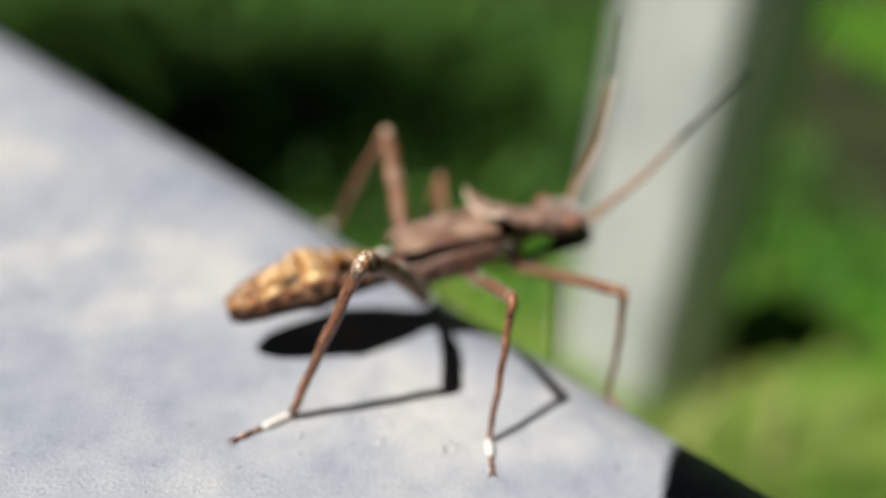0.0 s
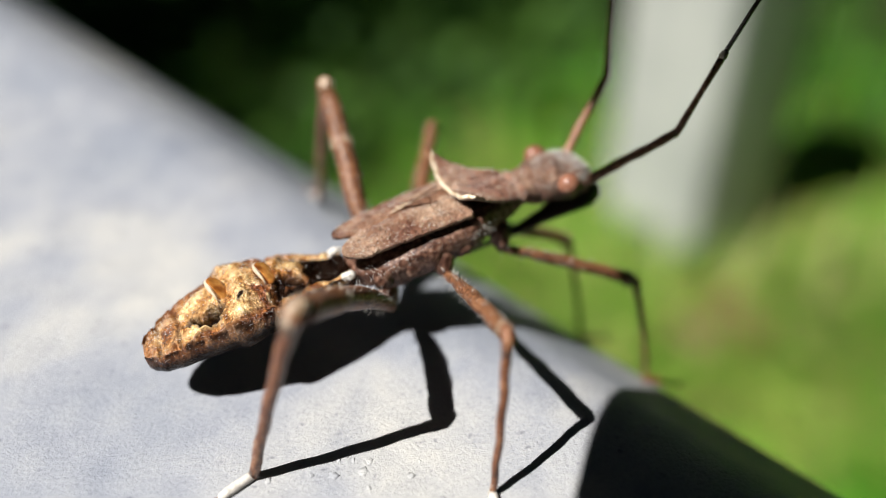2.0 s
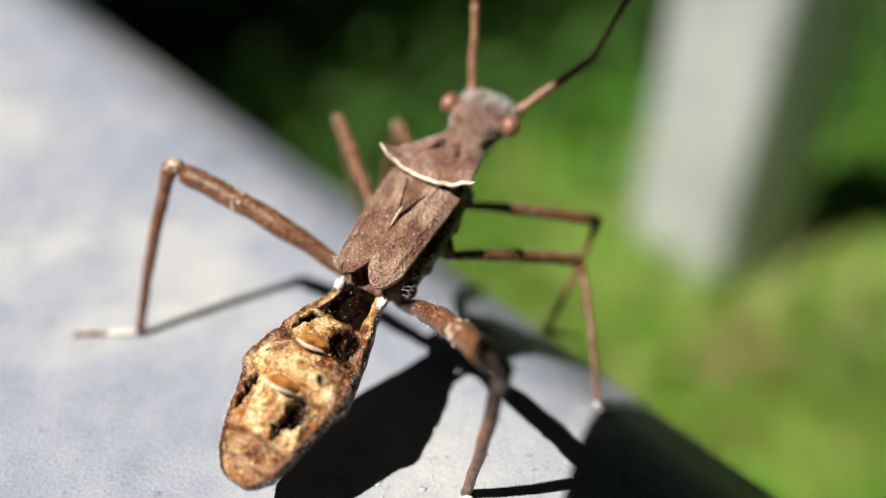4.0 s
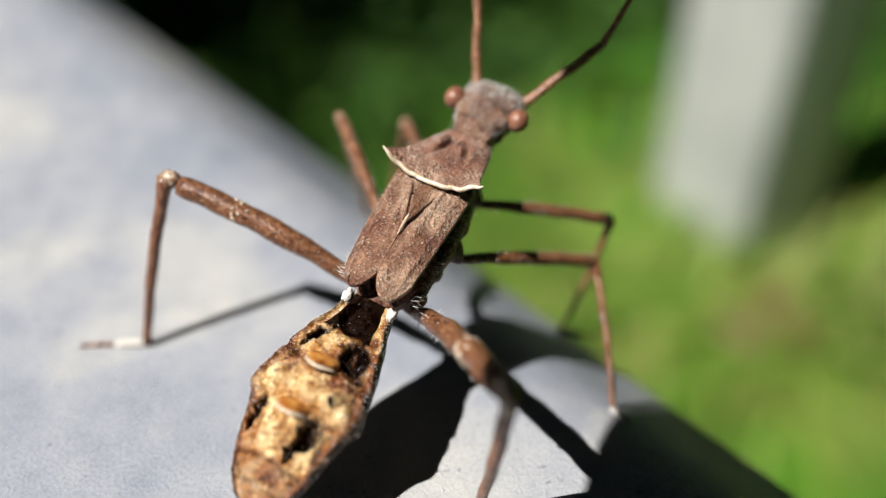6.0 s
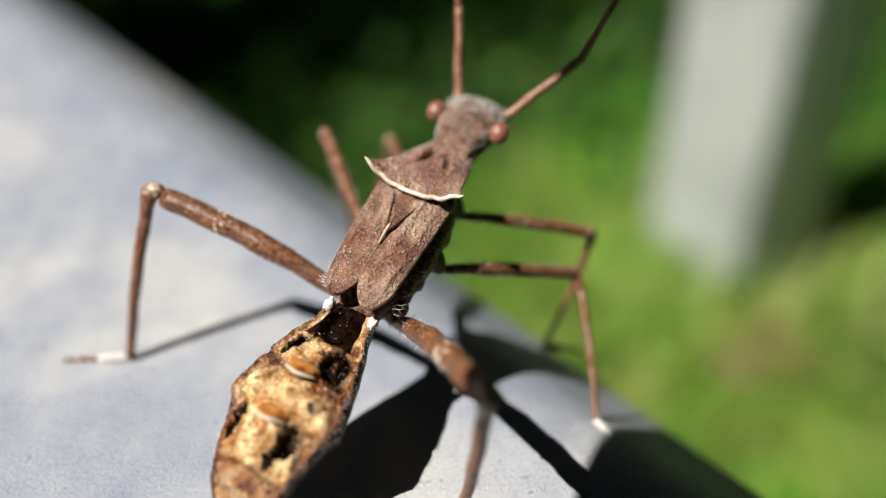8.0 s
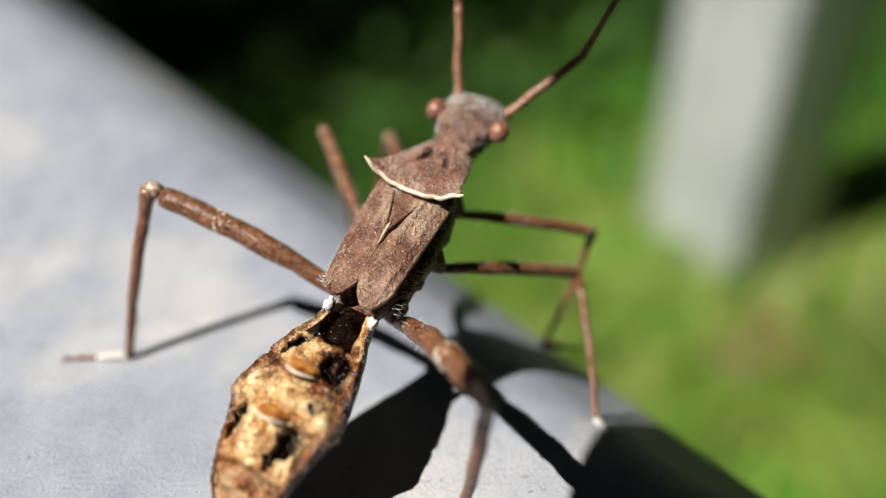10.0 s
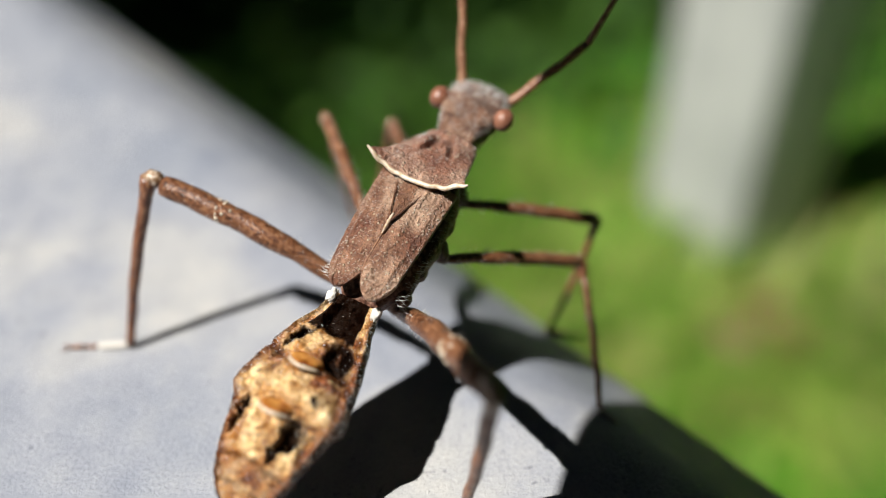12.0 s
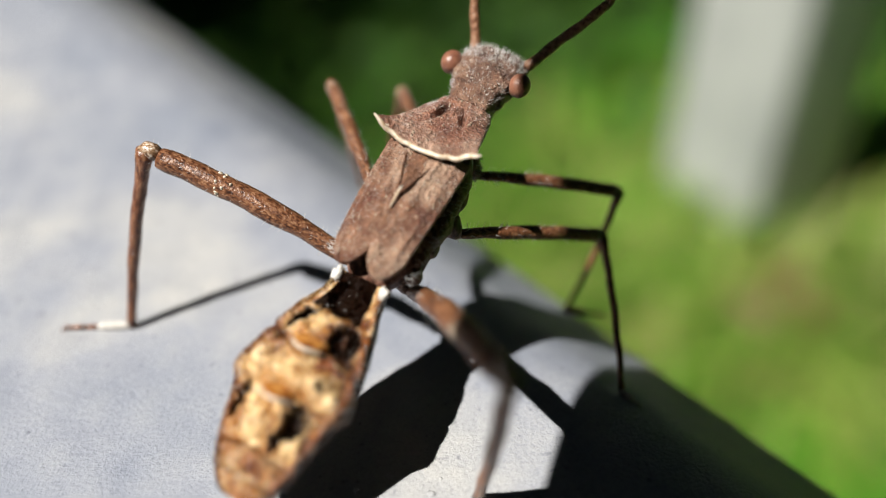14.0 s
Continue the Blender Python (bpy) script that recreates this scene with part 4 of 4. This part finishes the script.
def dry_leaves():
    """Fallen brown leaves caught in the grass at the foot of the post."""
    bm = bmesh.new()
    rows = []
    for j in range(7):
        v = j / 6
        w = 9 * math.sin(math.pi * (0.06 + 0.9 * v)) ** 0.8
        rows.append([Vector((w * u, -14 + 28 * v, 2.2 * u * u + 2.5 * math.sin(3 * v) + 0.5 * math.sin(7 * u + 5 * v))) for u in (-1, -0.5, 0, 0.5, 1)])
    rings = [r + [q - Vector((0, 0, 0.3)) for q in reversed(r)] for r in rows]
    loft(bm, rings)
    me = finish("dry_leaf", bm, MAT_DRY_LEAF, True, MM)
    rng = random.Random(31)
    for i in range(5):
        ob = tagged(new("dry_leaf", me), "curled red-brown dry leaf lying in the grass", "leaf", "dry leaves at the post's foot")
        ob.matrix_basis = pose(0.150 + rng.gauss(0, 0.014), 0.262 + rng.gauss(0, 0.010), GROUND + rng.uniform(0.035, 0.045), rng.uniform(-25, 25), rng.uniform(-25, 25), rng.uniform(0, 360))


dry_leaves()


# ---------------------------------------------------------------- what moves
def bug_pose(yaw, pitch, roll, x, y, z):
    m = Matrix.Rotation(radians(yaw), 4, "Z") @ Matrix.Rotation(radians(pitch), 4, "X") @ Matrix.Rotation(radians(roll), 4, "Y")
    return Matrix.Translation((x, y, z)) @ m


# body: seconds, heading, nose up, lean, place in millimetres
BODY = [(0.0, -69.2, 5.9, -6.0, 1.32, 1.63, 3.6), (0.5, -69.2, 7.2, -6.0, 0.79, 1.48, 3.6), (1.0, -69.2, 7.9, -6.0, 0.7, 1.45, 3.6),
        (2.5, -69.2, 7.9, -6.0, 0.7, 1.45, 3.6), (2.8, -55.1, 8.6, -3.0, -0.21, 0.58, 3.94), (3.0, -41.5, 12.5, -0.5, -0.65, -0.16, 4.39),
        (3.2, -37.2, 13.4, 2.3, -0.24, 0.27, 4.8), (4.3, -30.1, 20.6, 6.7, 0.0, 0.0, 5.39), (14.0, -30.1, 20.6, 6.7, 0.0, 0.0, 5.39)]

# feet: seconds, place of the foot over the rail's top, and the way in which the knee points
STEPS = {
    ("hind", 1): [(0.0, (-3.4, -4.6, 0), (-1.7, -5.3, 6.3)), (2.5, (-3.3, -4.6, 0), (-1.61, -5.1, 6.3)), (2.8, (-3.5, -5.1, 0), (0.85, -3.42, 8.12)),
                  (2.9, (-1.7, -7.0, 1.4), (0.6, -5.2, 7.4)), (3.0, (1.42, -7.0, 0), (1.42, -6.17, 7.24)), (3.2, (1.75, -6.1, 0), (2.05, -6.11, 6.99)),
                  (3.8, (2.36, -5.05, 0), (2.96, -6.15, 6.95)), (14.0, (2.36, -5.05, 0), (2.96, -6.15, 6.95))],
    ("hind", -1): [(0.0, (-2.7, 9.9, 0.6), (-0.2, 8.0, 6.9)), (0.5, (-2.75, 9.6, 0.4), (-0.9, 7.98, 6.5)), (1.0, (-2.5, 9.5, 0.3), (-1.3, 7.9, 6.2)),
                   (2.0, (-2.3, 9.5, 0.3), (-1.4, 7.9, 6.2)), (2.5, (-2.3, 9.45, 0.3), (-1.4, 7.9, 6.2)), (2.6, (-6.0, 6.4, 2.4), (-3.2, 5.8, 7.8)),
                   (2.7, (-8.8, 2.2, 0), (-4.2, 5.4, 5.8)), (2.8, (-8.79, 2.2, 0), (-4.1, 5.08, 5.76)), (3.0, (-9.04, 2.19, 0), (-6.42, 4.88, 7.6)),
                   (3.2, (-9.1, 2.0, 0), (-6.6, 4.3, 6.8)), (4.3, (-9.11, 1.5, 0), (-7.15, 2.6, 6.55)), (14.0, (-9.11, 1.5, 0), (-7.15, 2.6, 6.55))],
    ("mid", 1): [(0.0, (3.3, -5.65, 0), (3.65, -4.53, 4.88)), (2.6, (3.3, -5.65, 0), (3.65, -4.53, 4.88)), (2.66, (4.9, -4.0, 1.0), (4.6, -1.0, 3.0)),
                 (2.72, (5.65, -2.1, 0), (5.8, 3.4, 0.5)), (3.0, (5.6, -1.9, 0), (5.4, 3.3, 1.0)), (3.2, (5.8, -2.0, 0), (6.0, 3.4, 1.1)),
                 (3.6, (6.0, -1.6, 0), (6.2, 3.4, 1.8)), (3.7, (6.5, -1.2, 0.8), (6.4, 3.3, 2.1)), (3.8, (7.0, -0.75, 0), (6.58, 3.19, 2.3)),
                 (14.0, (7.0, -0.75, 0), (6.58, 3.19, 2.3))],
    ("mid", -1): [(0.0, (0.54, 6.77, 0), (2.3, 8.9, 3.5)), (1.0, (0.54, 6.77, 0), (2.5, 8.8, 3.4)), (2.0, (0.9, 6.8, 0), (2.5, 8.8, 3.6)),
                  (2.5, (0.9, 6.8, 0), (2.5, 8.8, 3.6)), (2.85, (0.3, 7.0, 0), (0.6, 8.6, 4.0)), (2.95, (-0.4, 7.3, 0.9), (-0.8, 8.2, 4.6)),
                  (3.05, (-1.2, 7.8, 0.5), (-1.68, 7.86, 5.0)), (4.3, (-1.8, 7.96, 1.15), (-2.43, 7.41, 5.72)), (14.0, (-1.8, 7.96, 1.15), (-2.43, 7.41, 5.72))],
    ("front", 1): [(0.0, (8.6, -1.6, 0), (8.4, -2.1, 3.9)), (0.2, (9.2, -1.2, 0.6), (8.3, -0.8, 3.8)), (0.4, (9.8, -0.8, 1.8), (8.1, 0.8, 3.8)),
                   (0.6, (9.8, -0.8, 1.8), (8.1, 0.8, 3.8)), (0.8, (10.2, 2.3, 0.0), (9.08, 2.45, 0.42)), (2.5, (10.2, 2.3, 0.0), (9.08, 2.45, 0.42)),
                   (2.8, (9.69, 2.36, 0), (10.97, 4.67, 4.93)), (2.9, (8.4, 1.4, 3.2), (8.4, 2.0, 3.4)), (3.0, (5.45, 0.59, 2.2), (6.81, -0.13, 1.53)),
                   (3.1, (5.9, 2.0, 1.4), (7.2, 4.6, 3.2)), (3.2, (5.9, 2.6, 1.0), (7.38, 4.61, 2.9)), (4.0, (5.72, 3.7, 0.85), (7.21, 4.38, 3.4)), (14.0, (5.72, 3.7, 0.85), (7.21, 4.38, 3.4))],
    ("front", -1): [(0.0, (8.35, 5.46, 0), (8.64, 7.75, 2.58)), (2.5, (8.35, 5.46, 0), (8.64, 7.75, 2.58)), (2.8, (7.6, 3.4, 0), (7.4, 6.4, 2.6)),
                    (2.9, (5.2, 4.2, 1.2), (4.6, 7.2, 3.2)), (3.0, (2.2, 6.2, 0), (1.5, 8.29, 3.3)), (3.5, (1.6, 6.8, 0), (1.2, 8.2, 3.7)),
                    (3.7, (0.2, 7.8, 0.8), (0.6, 8.5, 4.0)), (3.9, (-1.16, 8.66, 0.55), (-0.23, 8.98, 4.57)), (14.0, (-1.16, 8.66, 0.55), (-0.23, 8.98, 4.57))],
}

# antennae, in the insect's own space: seconds, first joint's end, way of the whip
FEEL = {
    1: [(0.0, (2.1, 11.6, 3.5), (0.9, 3.2, 3.3)), (0.5, (2.0, 9.4, 0.8), (0.9, 3.6, 5.0)), (1.0, (2.2, 8.5, 1.7), (-0.2, 2.5, 3.8)),
        (1.5, (2.0, 7.9, 2.2), (-0.4, 1.9, 3.1)), (2.0, (2.1, 9.4, 1.1), (0.2, 3.0, 3.8)), (2.5, (2.0, 8.9, 1.5), (0.1, 3.1, 3.7)),
        (2.8, (2.5, 8.8, 1.1), (0.5, 2.7, 3.4)), (3.0, (2.7, 8.9, 1.0), (0.4, 1.6, 2.2)), (3.2, (2.7, 9.2, 0.9), (0.4, 1.6, 2.4)),
        (4.3, (2.7, 9.25, 1.1), (0.5, 1.4, 1.5)), (14.0, (2.7, 9.25, 1.1), (0.5, 1.4, 1.4))],
    -1: [(0.0, (-1.4, 8.8, 2.4), (-0.6, 1.0, 2.4)), (0.5, (-1.5, 8.8, 2.8), (-0.8, 0.4, 2.2)), (1.0, (-1.2, 8.7, 2.2), (-0.5, 0.8, 2.2)),
         (1.5, (-1.1, 8.6, 1.7), (-0.3, 1.2, 2.7)), (2.0, (-1.2, 8.6, 1.6), (-0.6, 0.6, 1.3)), (2.5, (-1.5, 8.6, 2.1), (-0.8, 1.1, 2.0)),
         (2.8, (-1.5, 8.1, 1.9), (-0.9, 0.3, 2.0)), (3.0, (-1.9, 8.1, 2.3), (-0.6, 0.3, 1.0)), (3.2, (-1.5, 8.3, 1.8), (-0.4, 0.6, 1.0)),
         (4.3, (-1.6, 8.5, 1.4), (-0.4, 0.6, 0.8)), (14.0, (-1.6, 8.5, 1.4), (-0.4, 0.6, 0.8))],
}


def between(rows, t):
    """The values of rows at t, easing from row to row."""
    for a, b in zip(rows, rows[1:]):
        if t <= b[0]:
            k = (t - a[0]) / (b[0] - a[0])
            k = k * k * (3 - 2 * k)
            return tuple(Vector(p).lerp(Vector(q), k) if isinstance(p, tuple) else p + (q - p) * k for p, q in zip(a[1:], b[1:]))
    return tuple(Vector(p) if isinstance(p, tuple) else p for p in rows[-1][1:])


def along(origin, way, up):
    """A pose at origin whose +y goes along way, with +z as near to up as can be."""
    y = way.normalized()
    x = y.cross(up).normalized()
    z = x.cross(y)
    m = Matrix((x, y, z)).transposed().to_4x4()
    return Matrix.Translation(origin * MM) @ m


def knee_of(hip, foot, f, t, hint):
    d = foot - hip
    n = min(d.length, f + t - 0.02)
    d.normalize()
    a = (f * f - t * t + n * n) / (2 * n)
    side = hint - hip
    side = (side - d * side.dot(d)).normalized()
    return hip + d * a + side * math.sqrt(max(0.0, f * f - a * a)), hip + d * n


def motions():
    times = [0.0, 0.1, 0.2, 0.3, 0.4, 0.5, 0.6, 0.7, 0.8, 1.0, 1.25, 1.5, 1.75, 2.0, 2.25] + [2.4 + i / 15 for i in range(32)] + [4.7, 5.0, 5.3, 8.0, 11.0, 14.0]
    walk(bug, [(t, (lambda v: bug_pose(v[0], v[1], v[2], v[3] * MM, v[4] * MM, v[5] * MM))(between(BODY, t))) for t in times])
    legs = {k: ([], [], []) for k in LEGS}
    feel = {s: ([], []) for s in FEELERS}
    for t in times:
        m = bug_pose(*between(BODY, t))
        back = m.inverted()
        for key, rows in STEPS.items():
            kind, s = key
            f, sh = LEG_SIZES[kind]
            hip = Vector(HIPS[kind])
            hip.x *= s
            foot, hint = between(rows, t)
            foot = foot + Vector((0, 0, rail_height(foot.x, foot.y) + 0.12))
            wh = m @ hip
            knee, foot = knee_of(wh, foot, f, sh, hint)
            out = foot - wh
            out.z = 0
            out = (out.normalized() + Vector((foot.x - knee.x, foot.y - knee.y, 0)) * 0.15).normalized()
            n = foot.x * RAIL_OUT.x + foot.y * RAIL_OUT.y
            if n > RAIL_FLAT - 1.5:
                out.z = -0.35
            b3 = back.to_3x3()
            k, fo = back @ knee, back @ foot
            up = b3 @ Vector((0, 0, 1))
            legs[key][0].append((t, along(hip, k - hip, up)))
            legs[key][1].append((t, along(k, fo - k, b3 @ (wh - foot))))
            legs[key][2].append((t, along(fo, b3 @ out, up)))
        for s, rows in FEEL.items():
            tip, way = between(rows, t)
            root = Vector((0.84 * s, 6.74, -0.24))
            d = (tip - root).normalized()
            feel[s][0].append((t, along(root, d, Vector((0, 0, 1)))))
            feel[s][1].append((t, along(root + d * 3.1, way, Vector((s, 0, 0)))))
    for key, rows in legs.items():
        for ob, r in zip(LEGS[key], rows):
            walk(ob, r)
    for s, rows in feel.items():
        for ob, r in zip(FEELERS[s], rows):
            walk(ob, r)
    slip = [(0.0, 5.0), (0.5, 2.8), (1.0, 1.7), (1.5, 1.65), (2.0, 1.2), (2.5, 0.95), (3.0, 1.3), (3.2, 0.7), (5.5, 0.2), (6.5, -0.45), (8.0, -0.6), (12.5, -0.65), (14.0, -0.95)]
    walk(phone, [(t, pose(x * MM, y * MM, z * MM, rx, ry, rz) @ Matrix.Translation((between(slip, t)[0] * MM, 0, 0))) for t, x, y, z, rx, ry, rz in PATH])


motions()
